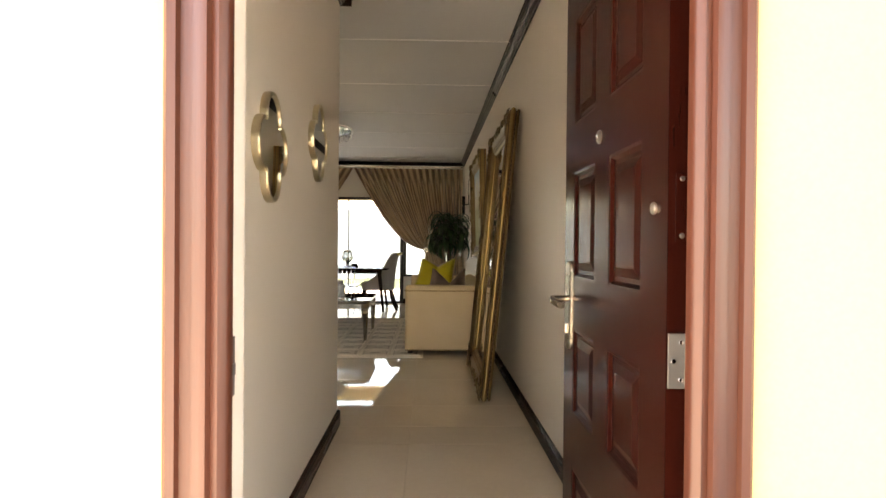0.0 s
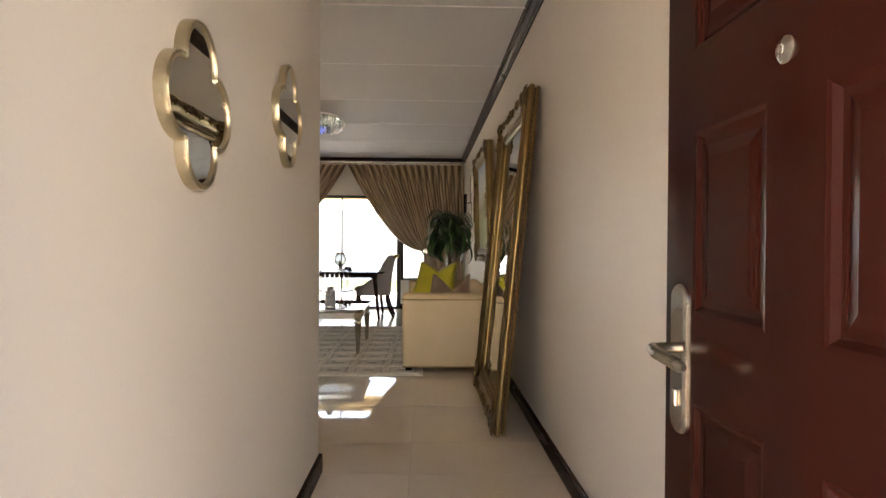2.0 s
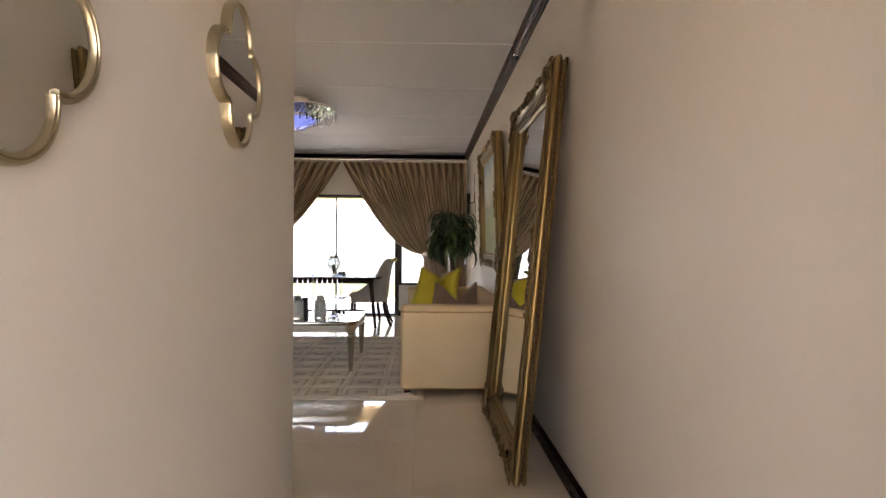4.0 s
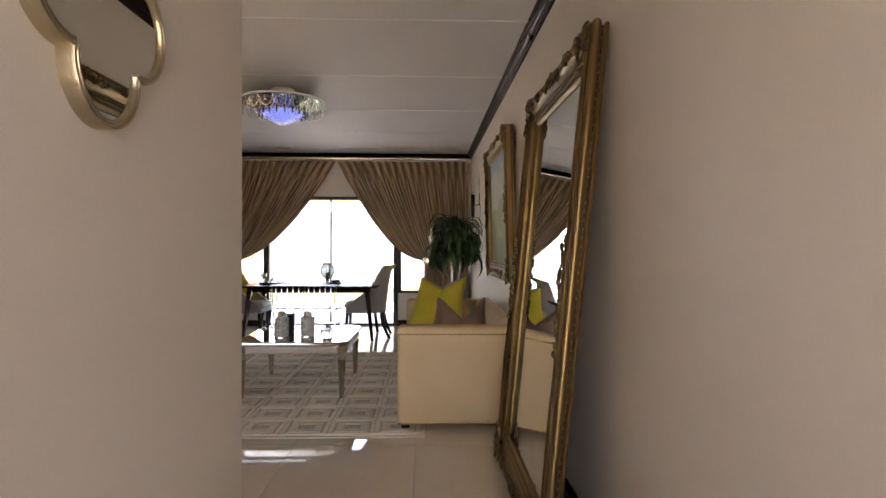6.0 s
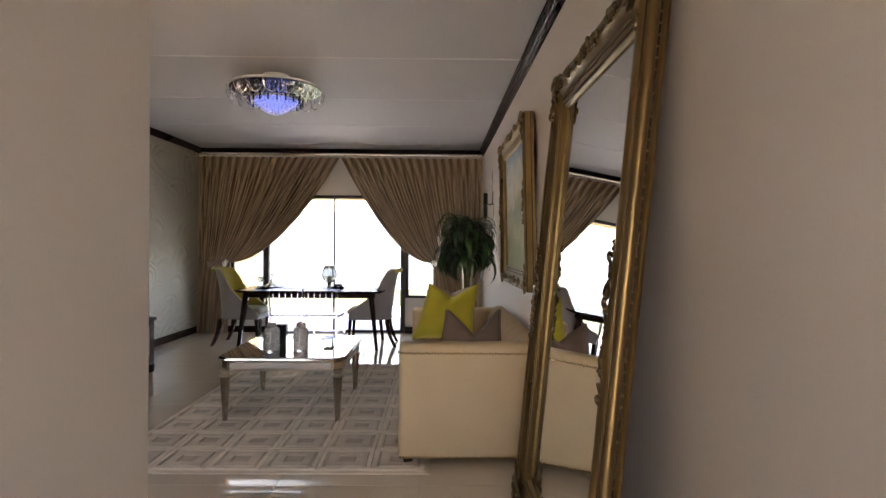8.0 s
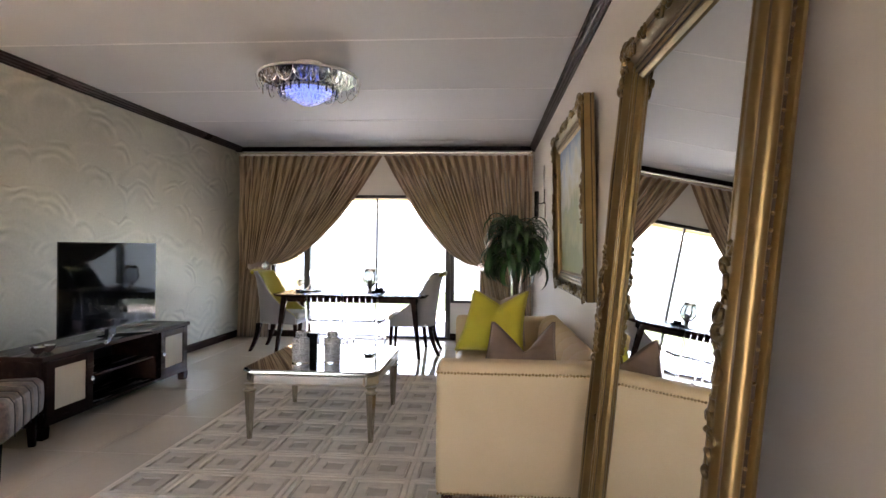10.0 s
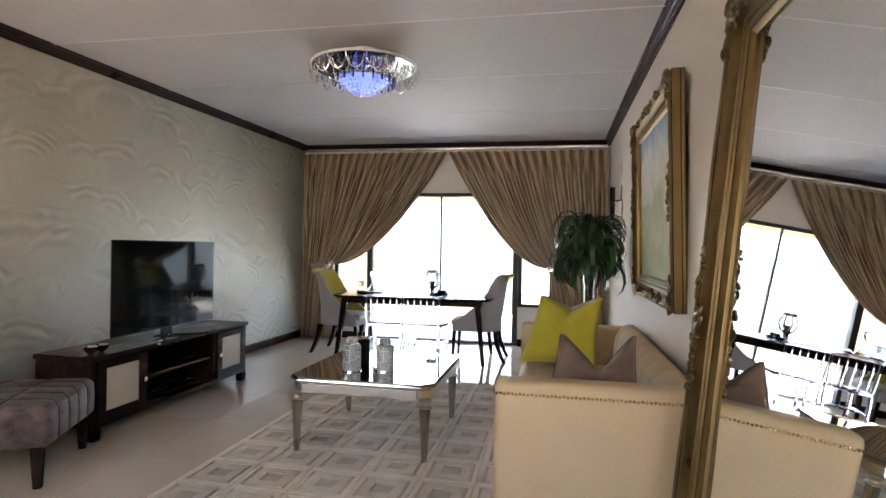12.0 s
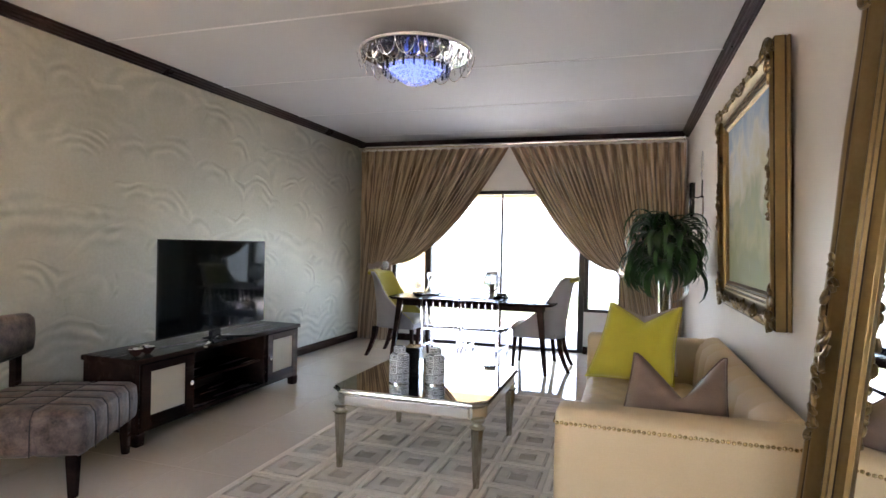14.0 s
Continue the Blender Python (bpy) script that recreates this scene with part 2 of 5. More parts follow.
M_SMOKE = mirror_mat("bevelled_mirror_panel", (0.90, 0.87, 0.81), 0.25)
M_ANTIQ = mirror_mat("antiqued_mirror_leg", (0.46, 0.43, 0.36), 0.14)
M_GLASS = glass_mat("clear_glass")
M_PANE = glass_mat("window_pane_glass", (0.97, 0.99, 0.98), ior=1.12)
# bronze tint warms the daylight of the added, unseen window
M_TINT = glass_mat("bronze_tinted_glass", (1.0, 0.90, 0.76), ior=1.12)
M_ACRYL = glass_mat("clear_acrylic", (0.80, 0.80, 0.90), 0.0, 1.49)
M_CUT = glass_mat("cut_table_glass", (0.72, 0.74, 0.76), 0.0, 1.5)
M_HINGE = mat("dull_steel_hinge", (0.13, 0.125, 0.12), rough=0.45, metal=0.6, scale=9, bump=0.02)
M_ALU = mat("bronze_window_aluminium", (0.035, 0.030, 0.026), rough=0.4, metal=0.3, bump=0.01)
M_COVE = mat("polished_gilt_cove", (0.19, 0.125, 0.058), (0.26, 0.18, 0.09), rough=0.3, metal=0.95, scale=7, fine=90, bump=0.03)
M_MPLATE = mat("mirror_steel_plate", (0.20, 0.21, 0.24), rough=0.12, metal=1.0, bump=0)
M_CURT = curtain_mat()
M_SOFA = mat("cream_faux_leather", (0.575, 0.41, 0.225), (0.635, 0.465, 0.28), rough=0.58, scale=2.5, fine=130, bump=0.05)
M_YEL = mat("lime_yellow_velvet", (0.47, 0.39, 0.03), (0.57, 0.48, 0.045), rough=0.8, scale=5, fine=220, bump=0.12, sheen=0.2)
M_BRN = mat("taupe_satin_cushion", (0.155, 0.098, 0.068), (0.225, 0.148, 0.106), rough=0.5, scale=5, fine=160, bump=0.08, sheen=0.1)
M_PINK = mat("rose_taupe_cushion", (0.33, 0.25, 0.22), rough=0.6, scale=6, fine=160, bump=0.08, sheen=0.3)
M_VELV = mat("taupe_crushed_velvet", (0.024, 0.0145, 0.011), (0.215, 0.152, 0.118), rough=0.5, scale=13, fine=70, bump=0.2, sheen=0.04, rough_var=0.15)
M_PIPE = mat("dark_piping", (0.025, 0.02, 0.018), rough=0.6)
M_GREYF = mat("lilac_grey_upholstery", (0.30, 0.275, 0.275), (0.35, 0.325, 0.32), rough=0.75, scale=5, fine=200, bump=0.08, sheen=0.3)
M_YELF = mat("mustard_yellow_upholstery", (0.44, 0.36, 0.055), (0.52, 0.43, 0.09), rough=0.75, scale=5, fine=200, bump=0.08, sheen=0.3)
M_SEATF = mat("pale_beige_upholstery", (0.46, 0.42, 0.34), (0.52, 0.48, 0.40), rough=0.75, scale=5, fine=200, bump=0.08)
M_CREAMP = mat("cream_leather_panel", (0.50, 0.43, 0.31), (0.56, 0.49, 0.36), rough=0.5, scale=6, fine=150, bump=0.08)
M_BLACK = mat("matt_black_interior", (0.008, 0.007, 0.007), rough=0.6)
M_TVSCR = mat("black_tv_screen", (0.004, 0.0045, 0.005), rough=0.05, spec=0.17, bump=0, rough_var=0.01)
M_TVB = mat("gloss_black_bezel", (0.008, 0.008, 0.009), rough=0.2, bump=0)
M_RUGL = mat("pale_cowhide", (0.70, 0.62, 0.50), (0.79, 0.71, 0.59), rough=0.9, scale=11, fine=240, bump=0.5, rand=0.08)
M_RUGM = mat("taupe_cowhide", (0.60, 0.525, 0.425), (0.71, 0.63, 0.52), rough=0.9, scale=12, fine=240, bump=0.5, rand=0.1)
M_RUGD = mat("dark_taupe_cowhide", (0.46, 0.39, 0.305), (0.55, 0.475, 0.385), rough=0.9, scale=12, fine=240, bump=0.35, rand=0.12)
M_CANVAS = canvas_mat()
M_JAR = jar_mat()
M_LEAF = mat("glossy_dark_leaf", (0.012, 0.038, 0.011), (0.036, 0.092, 0.024), rough=0.34, scale=7, fine=40, bump=0.05, rand=0.4)
M_STEM = mat("plant_cane", (0.16, 0.12, 0.07), rough=0.7, scale=12)
M_LED = glow_mat("blue_led_glow", (0.14, 0.26, 1.0), 0.062)
M_CRYS = glass_mat("lead_crystal", (0.98, 0.98, 1.0), 0.0, 1.55)
M_WHITE = mat("white_enamel", (0.78, 0.77, 0.75), rough=0.3, bump=0.01)
M_GRASS = mat("mown_lawn", (0.019, 0.037, 0.013), (0.031, 0.052, 0.020), rough=0.9, scale=1.5, fine=60, bump=0.5)
M_PAVE = mat("pale_patio_paving", (0.44, 0.44, 0.43), (0.52, 0.52, 0.51), rough=0.7, scale=2, fine=50, bump=0.15)
# paler and warmer than the patio, to bounce light through the front door
M_PORCH = mat("warm_porch_paving", (0.53, 0.50, 0.45), (0.61, 0.58, 0.53), rough=0.7, scale=2, fine=50, bump=0.15)
M_ROOF = mat("grey_roof_sheet", (0.22, 0.20, 0.19), rough=0.6, scale=2)
M_WAX = mat("ivory_candle_wax", (0.75, 0.70, 0.58), rough=0.5, bump=0.02)


# ---- mesh helpers ----
def link(name, bm, material, smooth=False, angle=40):
    me = bpy.data.meshes.new(name)
    bmesh.ops.recalc_face_normals(bm, faces=bm.faces)
    bm.to_mesh(me)
    bm.free()
    for m in (material if isinstance(material, (list, tuple)) else [material]):
        me.materials.append(m)
    if smooth:
        me.shade_smooth()
        if angle:
            me.set_sharp_from_angle(angle=radians(angle))
    return new(name, me)


def part(name, bm, material, parent, label="", smooth=False, angle=40, at=None):
    ob = link(name, bm, material, smooth, angle)
    ob.parent = parent
    if at is not None:
        ob.matrix_basis = at
    if label:
        ob["label"] = label
    return ob


def share(ob, parent, m, name=None):
    """Another object on the same mesh, under parent, at pose m."""
    o = new(name or ob.name.split(".")[0], ob.data)
    o.parent = parent
    o.matrix_basis = m
    return o


def thing(name, label, category, m=None, group="", kind=""):
    e = new(name)
    e.empty_display_size = 0.1
    if m is not None:
        e.matrix_basis = m
    return tagged(e, label, category, group, kind)


def structure(name, bm, material, label, category, smooth=False):
    return tagged(link(name, bm, material, smooth), label, category, kind="structure")


def box(bm, x0, x1, y0, y1, z0, z1, bevel=0.0, seg=2):
    g = bmesh.ops.create_cube(bm, size=1)
    vs = g["verts"]
    for v in vs:
        v.co = Vector((x0 if v.co.x < 0 else x1, y0 if v.co.y < 0 else y1, z0 if v.co.z < 0 else z1))
    if bevel:
        es = list({e for v in vs for e in v.link_edges})
        bmesh.ops.bevel(bm, geom=es, offset=bevel, segments=seg, profile=0.6, affect="EDGES", clamp_overlap=True)
    return bm


def boxes(*rows, bevel=0.0, seg=2):
    bm = bmesh.new()
    for r in rows:
        box(bm, *r, bevel=bevel, seg=seg)
    return bm


def loft(bm, rings, closed=True, caps=True):
    """Skin rows of points; closed: each row is a loop."""
    vs = [[bm.verts.new(p) for p in r] for r in rings]
    n = len(vs[0])
    for a, b in zip(vs, vs[1:]):
        for i in range(n if closed else n - 1):
            j = (i + 1) % n
            bm.faces.new((a[i], a[j], b[j], b[i]))
    if caps and closed:
        bm.faces.new(vs[0][::-1])
        bm.faces.new(vs[-1])
    return vs


def lathe(profile, n=32, bm=None, centre=(0, 0, 0), uv=False):
    """A turned body from (radius, height) pairs."""
    bm = bm or bmesh.new()
    cx, cy, cz = centre
    rings = [[(cx + max(r, 1e-4) * math.cos(2 * math.pi * i / n), cy + max(r, 1e-4) * math.sin(2 * math.pi * i / n), cz + z) for i in range(n)] for r, z in profile]
    loft(bm, rings)
    if uv:
        lay = bm.loops.layers.uv.new("UVMap")
        for f in bm.faces:
            for lp in f.loops:
                c = lp.vert.co
                lp[lay].uv = ((math.atan2(c.y - cy, c.x - cx) / (2 * math.pi)) * 2.0 % 2.0, (c.z - cz) * 5)
    return bm


def tube(bm, pts, r, n=8, caps=True):
    """A round bar along points; r: one radius or one for each point."""
    pts = [Vector(p) for p in pts]
    rad = r if isinstance(r, (list, tuple)) else [r] * len(pts)
    rings, up = [], Vector((0, 0, 1))
    for i, p in enumerate(pts):
        d = (pts[min(i + 1, len(pts) - 1)] - pts[max(i - 1, 0)]).normalized()
        a = d.cross(up if abs(d.dot(up)) < 0.95 else Vector((1, 0, 0))).normalized()
        b = d.cross(a)
        rings.append([p + (a * math.cos(2 * math.pi * k / n) + b * math.sin(2 * math.pi * k / n)) * rad[i] for k in range(n)])
    loft(bm, rings, caps=caps)
    return bm


def leg(top, foot, rt, rf, n=4, turn=math.pi / 4):
    """A tapered leg from top to foot."""
    bm = bmesh.new()
    rings = []
    for p, r in ((top, rt), (foot, rf)):
        rings.append([(p[0] + r * math.cos(turn + 2 * math.pi * k / n), p[1] + r * math.sin(turn + 2 * math.pi * k / n), p[2]) for k in range(n)])
    loft(bm, rings)
    bmesh.ops.bevel(bm, geom=list(bm.edges), offset=min(rt, rf) * 0.18, segments=1, affect="EDGES")
    return bm


def extrude_profile(prof, p0, p1, out, up=(0, 0, 1)):
    """A moulding: profile points (outwards, up) carried straight from p0 to p1."""
    bm = bmesh.new()
    out, up = Vector(out), Vector(up)
    loft(bm, [[Vector(p) + out * a + up * b for a, b in prof] for p in (p0, p1)])
    return bm


def wall_frame(pos, out):
    """Axes for a thing on a wall: local x along the wall, y up, z out of it."""
    w = Vector(out).normalized()
    v = Vector((0, 0, 1))
    u = v.cross(w)
    m = Matrix((u, v, w)).transposed().to_4x4()
    m.translation = pos
    return m


# ---- setting ----
XR, XL, XL0, YF, ZC = 1.268, -3.095, -3.24, 13.55, 2.815

structure("ground", boxes((-150, 150, -150, 250, -0.6, -0.14)), M_GRASS, "green mown lawn around the house", "lawn")
# unseen paving before the door that throws light into the hall
structure("pavement_front", boxes((-14, 14, -14, 3.12, -0.4, -0.005)), M_PORCH, "pale porch paving out of view, toned to bounce light into the hall", "paving")
structure("pavement_patio", boxes((-8, 8, 13.78, 17.6, -0.4, -0.03)), M_PAVE, "pale paved patio behind the sliding door", "paving")

# walls
structure("wall_right", boxes((XR, XR + 0.24, 3.40, YF, -0.1, 2.95)), M_WALL, "plain greige painted wall", "wall")
bm = bmesh.new()
loft(bm, [[(XL0 - 0.24, 5.91, z), (XL0, 5.91, z), (XL, YF, z), (XL - 0.24, YF, z)] for z in (-0.1, 2.95)])
structure("wall_left", bm, M_PAPER, "greige wallpaper wall with embossed swirls", "wall")
structure("wall_hall", boxes((-0.13, -0.02, 3.40, 5.942, -0.1, 2.95), bevel=0.006), M_WALL, "plain greige painted hall wall", "wall")
# opening for an added window, out of view, that brightens the room
FWIN = (-2.5, -1.1)
structure("wall_room_front", boxes((XL0 - 0.24, FWIN[0], 5.70, 5.939, -0.1, 2.95), (FWIN[1], -0.131, 5.70, 5.939, -0.1, 2.95),
          (FWIN[0], FWIN[1], 5.70, 5.939, -0.1, 0.9), (FWIN[0], FWIN[1], 5.70, 5.939, 2.12, 2.95)), M_WALL, "plain greige painted wall", "wall")
structure("wall_front", boxes((-0.36, 0.165, 3.12, 3.399, -0.1, 3.1), (1.082, 2.4, 3.12, 3.399, -0.1, 3.1), (0.165, 1.082, 3.12, 3.399, 2.09, 3.1)),
          M_FACADE, "cream painted outside wall", "wall")
structure("reveal_trim", boxes((0.150, 0.190, 3.20, 3.404, 0, 2.08), (1.06, 1.10, 3.2505, 3.404, 0, 2.08), bevel=0.004), M_WALL,
          "white plastered door reveal", "trim")
WIN = (-2.62, 0.62)
structure("wall_far", boxes((XL - 0.24, WIN[0], YF, YF + 0.22, -0.1, 2.95), (WIN[1], XR + 0.24, YF, YF + 0.22, -0.1, 2.95), (WIN[0], WIN[1], YF, YF + 0.22, 2.12, 2.95),
          (WIN[0], -2.075, YF, YF + 0.22, -0.1, 0.54), (0.075, WIN[1], YF, YF + 0.22, -0.1, 0.54)), M_LINTEL, "white painted window wall", "wall")

# ceiling with cover strips, in one mesh
bm = boxes((XL0 - 0.24, XR + 0.24, 5.70, YF + 0.2, ZC, ZC + 0.12), (-0.36, XR + 0.24, 3.13, 5.6995, ZC, ZC + 0.12))
y = 4.24
strips = []
while y < 13.4:
    x0 = XL0 + 0.14 * (y - 5.9) / 7.65 if y > 5.95 else -0.02
    strips.append(extrude_profile([(-0.010, 0), (-0.007, -0.004), (0.007, -0.004), (0.010, 0)], (x0, y, ZC), (XR, y, ZC), (0, 1, 0)))
    y += 1.255
ceiling = structure("ceiling", bm, M_CEIL, "matt off-white board ceiling with cover strips", "ceiling")
bm = bmesh.new()
bm.from_mesh(ceiling.data)
for s in strips:
    me = bpy.data.meshes.new("strip")
    s.to_mesh(me)
    s.free()
    n0 = len(bm.faces)
    bm.from_mesh(me)
    bm.faces.ensure_lookup_table()
    for f in bm.faces[n0:]:
        f.material_index = 1
    bpy.data.meshes.remove(me)
bmesh.ops.recalc_face_normals(bm, faces=bm.faces)
bm.to_mesh(ceiling.data)
bm.free()
ceiling.data.materials.append(M_STRIP)
# second slab reaches out of view over the porch to shade the facade
structure("roof", boxes((XL - 0.7, XR + 0.9, 5.65, YF + 2.6, 3.10, 3.25), (-0.9, XR + 3.0, -1.8, 5.649, 3.10, 3.25)), M_ROOF, "flat grey roof over the house, extended unseen to shade the porch", "roof")

# cornice and baseboard mouldings
CORN = [(0, 0), (0.0, -0.074), (0.012, -0.074), (0.015, -0.060), (0.026, -0.055), (0.030, -0.042), (0.044, -0.034), (0.049, -0.020), (0.062, -0.015), (0.066, -0.004), (0.074, -0.003), (0.074, 0)]
BASE = [(0, 0.004), (0.02, 0.004), (0.02, 0.075), (0.015, 0.092), (0.008, 0.1), (0, 0.1)]
for nm, prof, z, material, lab, cat in (("cornice", CORN, ZC, M_CORN, "dark glossy stepped wooden cornice", "cornice"), ("baseboard", BASE, 0.0, M_ESP, "dark stained wooden baseboard", "baseboard")):
    runs = [((XR, 3.41, z), (XR, YF, z), (-1, 0, 0)), ((-0.02, 3.41, z), (-0.02, 5.942, z), (1, 0, 0)),
            ((XL0, 5.91, z), (XL, YF, z), (1, -0.019, 0))]
    if nm == "cornice":
        runs += [((XL, YF, z), (XR, YF, z), (0, -1, 0)), ((XL0, 5.939, z), (0.054, 5.942, z), (0, 1, 0))]
    else:
        runs += [((XL, YF, z), (-2.075, YF, z), (0, -1, 0)), ((0.075, YF, z), (XR, YF, z), (0, -1, 0)), ((XL0, 5.939, z), (-0.002, 5.942, z), (0, 1, 0))]
    for p0, p1, out in runs:
        structure(nm, extrude_profile(prof, p0, p1, out), material, lab, cat)


# ---- sliding door and side windows ----
def window_unit(name, x0, x1, z0, z1, label, mids=(), lever=None, glazing=None):
    w = thing(name, label, "window", pose(0, YF + 0.08, 0), kind="structure")
    f = 0.05
    for nm, r in (("window_frame", (x0, x0 + f, -0.035, 0.035, z0, z1)), ("window_frame", (x1 - f, x1, -0.035, 0.035, z0, z1)),
                  ("window_head", (x0 + f, x1 - f, -0.035, 0.035, z1 - f, z1)), ("window_sill", (x0 + f, x1 - f, -0.045, 0.045, z0, z0 + f * 0.8))):
        part(nm, boxes(r, bevel=0.004), M_ALU, w)
    xs = [x0 + f] + list(mids) + [x1 - f]
    for m in mids:
        part("mullion", boxes((m - 0.013, m + 0.013, -0.03, 0.03, z0 + f * 0.8, z1 - f), bevel=0.003), M_ALU, w)
    for a, b in zip(xs, xs[1:]):
        p = part("pane", boxes((a + 0.001, b - 0.001, -0.003, 0.003, z0 + f * 0.8, z1 - f)), glazing or M_PANE, w)
        p.visible_shadow = False
    if lever:
        h = part("lever", boxes((lever - 0.025, lever + 0.025, -0.06, -0.035, 1.08, 1.28), bevel=0.006), M_ALU, w, "dark bolt handle")
        part("lever_grip", boxes((lever - 0.012, lever + 0.012, -0.10, -0.06, 1.10, 1.24), bevel=0.006), M_ALU, h)
    return w


window_unit("window_1", -2.075, 0.075, 0.0, 2.12, "sliding glass door in a dark bronze frame", mids=(-1.03,), lever=-0.0)
# added window behind the sitting area, never in view, for fill light
fw = window_unit("window_4", FWIN[0], FWIN[1], 0.9, 2.12, "unseen window in a dark bronze frame, added to light the sitting area", mids=(-1.8,), glazing=M_TINT)
fw.location.y = 5.80
window_unit("window_2", WIN[0], -2.076, 0.54, 2.12, "narrow side window in a dark bronze frame")
window_unit("window_3", 0.076, WIN[1], 0.54, 2.12, "narrow side window in a dark bronze frame")
structure("trim_stile", boxes((0.0, 0.07, YF - 0.005, YF + 0.04, 0.041, 2.06), (-2.07, -2.02, YF - 0.005, YF + 0.04, 0.041, 2.06), bevel=0.004), M_ALU,
          "wide dark bronze sliding door stile", "trim")

# outside, beyond the patio
structure("patio_beam", boxes((-8, 8, 15.5, 15.75, 2.20, 2.5)), M_FACADE, "cream beam of the patio roof", "beam")
structure("boundary_wall", boxes((-40, 40, 24, 24.25, -0.3, 2.4), (-40, 40, 23.96, 24.29, 2.4, 2.48)), M_LINTEL, "white plastered garden wall", "wall")
column = thing("patio_column", "cream square patio column on the paving", "column", pose(-3.05, 15.62, -0.03))
part("shaft", boxes((-0.2, 0.2, -0.12, 0.12, 0.12, 2.13), bevel=0.01), M_FACADE, column)
part("plinth", boxes((-0.24, 0.24, -0.16, 0.16, 0.0, 0.12), bevel=0.01), M_FACADE, column)
part("capital", boxes((-0.24, 0.24, -0.16, 0.16, 2.13, 2.23), bevel=0.01), M_FACADE, column)


# ---- curtains ----
def curtain(name, x_out, x_in, tie_x, tie_z, hang, label, seed):
    """One tied-back curtain: x_out stays by the wall, x_in is swept to the tie."""
    rnd = random.Random(seed)
    c = thing(name, label, "curtain", pose(0, 13.44, 0), group="striped curtains")
    NU, NV, NB = 640, 48, 14
    ztop = 2.675
    ph = [rnd.uniform(0, 6.28) for _ in range(6)]
    sgn = 1 if x_in > x_out else -1
    bm = bmesh.new()
    lay = bm.loops.layers.uv.new("UVMap")
    rows = []
    for k in range(NV + NB + 1):
        up = k <= NV
        s = 1 - k / NV if up else 0.0
        low = 0 if up else (k - NV) / NB
        row = []
        for i in range(NU + 1):
            u = i / NU
            xt = x_out + (x_in - x_out) * u
            xk = x_out + (tie_x + 0.03 * sgn - x_out) * (1 - (1 - u) ** 2.3)
            e = 1.0 - 0.42 * u
            g = s ** e if s > 0 else 0.0
            x = xk + (xt - xk) * g
            z = tie_z + (ztop - tie_z) * s
            z += -0.02 * (1 - s) * math.sin(math.pi * min(1, s * 3)) * u if up else 0
            head = 1 / (1 + math.exp(-(s - 0.87) * 38)) if up else 0.0
            box_pleat = math.tanh(2.2 * math.sin(2 * math.pi * 17 * u - 0.6))
            loose = 0.5 * math.sin(2 * math.pi * 38 * u + ph[0] + 2.2 * math.sin(11 * u + 3.5 * s)) + 0.55 * math.sin(2 * math.pi * 25 * u + ph[3] + 2.4 * math.sin(6 * u - 4 * s + ph[4])) + 0.35 * math.sin(2 * math.pi * 13 * u + ph[5] + 2 * s + 2 * math.sin(5 * u + 6 * s))
            fold = head * box_pleat * 0.8 + (1 - head) * loose
            fine = math.sin(2 * math.pi * 71 * u + ph[1] + 4 * s + math.sin(13 * u))
            amp = 0.043 + 0.016 * math.sin(9 * u + ph[2]) + 0.008 * math.sin(31 * u + ph[5])
            gather = 0.55 + 0.45 * s
            yy = 0.8 * amp * gather * fold + 0.007 * fine * (0.5 + (1 - s)) - 0.05 * (1 - s) * math.sin(math.pi * u)
            yy -= 0.02 * math.sin(3 * math.pi * u + 4 * s + ph[3]) * (1 - s)
            if not up:
                xb = x_out + (hang - x_out) * u
                f = low ** 0.6
                x = xk + (xb - xk) * f + 0.006 * math.sin(20 * u + 3 * low)
                z = tie_z * (1 - low) + 0.012 * low
                yy = (yy * (1 - f) + (amp * 1.0 * fold + 0.01 * math.sin(2 * math.pi * 9 * u + ph[4])) * f)
            row.append(bm.verts.new((x, yy, z)))
        rows.append(row)
    for k in range(len(rows) - 1):
        for i in range(NU):
            fc = bm.faces.new((rows[k][i], rows[k][i + 1], rows[k + 1][i + 1], rows[k + 1][i]))
            for lp, (a, b) in zip(fc.loops, ((i, k), (i + 1, k), (i + 1, k + 1), (i, k + 1))):
                lp[lay].uv = (a / NU, b / (NV + NB))
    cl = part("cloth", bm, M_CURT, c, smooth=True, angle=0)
    md = cl.modifiers.new("thickness", "SOLIDIFY")
    md.thickness = 0.004
    # pleat heading
    n = 21
    bm = bmesh.new()
    for i in range(n):
        x = x_out + (x_in - x_out) * (i + 0.5) / n
        tube(bm, [(x, -0.065, 2.70), (x, -0.04, 2.69), (x, -0.01, 2.68), (x, 0.0, 2.665)], 0.004, 6)
    tagged(part("hooks", bm, M_CHROME, c), kind="stuff")
    return c


curtain("curtain", XL + 0.035, -0.925, -2.60, 1.07, -2.60, "taupe and brown striped satin curtain, tied back beside the wallpaper", 3)
curtain("curtain", XR - 0.03, -0.905, 0.53, 1.08, 0.50, "taupe and brown striped satin curtain, tied back behind the potted plant", 8)
rail = thing("curtain_rail", "long satin silver curtain rail under the cornice", "curtain rail", pose(0, 13.375, 2.712))
bm = bmesh.new()
tube(bm, [(XL + 0.03, 0, 0), (XR - 0.05, 0, 0)], 0.020, 16)
part("rod", bm, M_SILVER, rail, smooth=True)
for x in (XL + 0.022, XR - 0.045):
    part("finial", lathe([(0.0, -0.03), (0.02, -0.026), (0.03, 0), (0.02, 0.026), (0.0, 0.03)], 16), M_CHROME, rail, smooth=True, at=pose(x, 0, 0, 0, 90, 0))
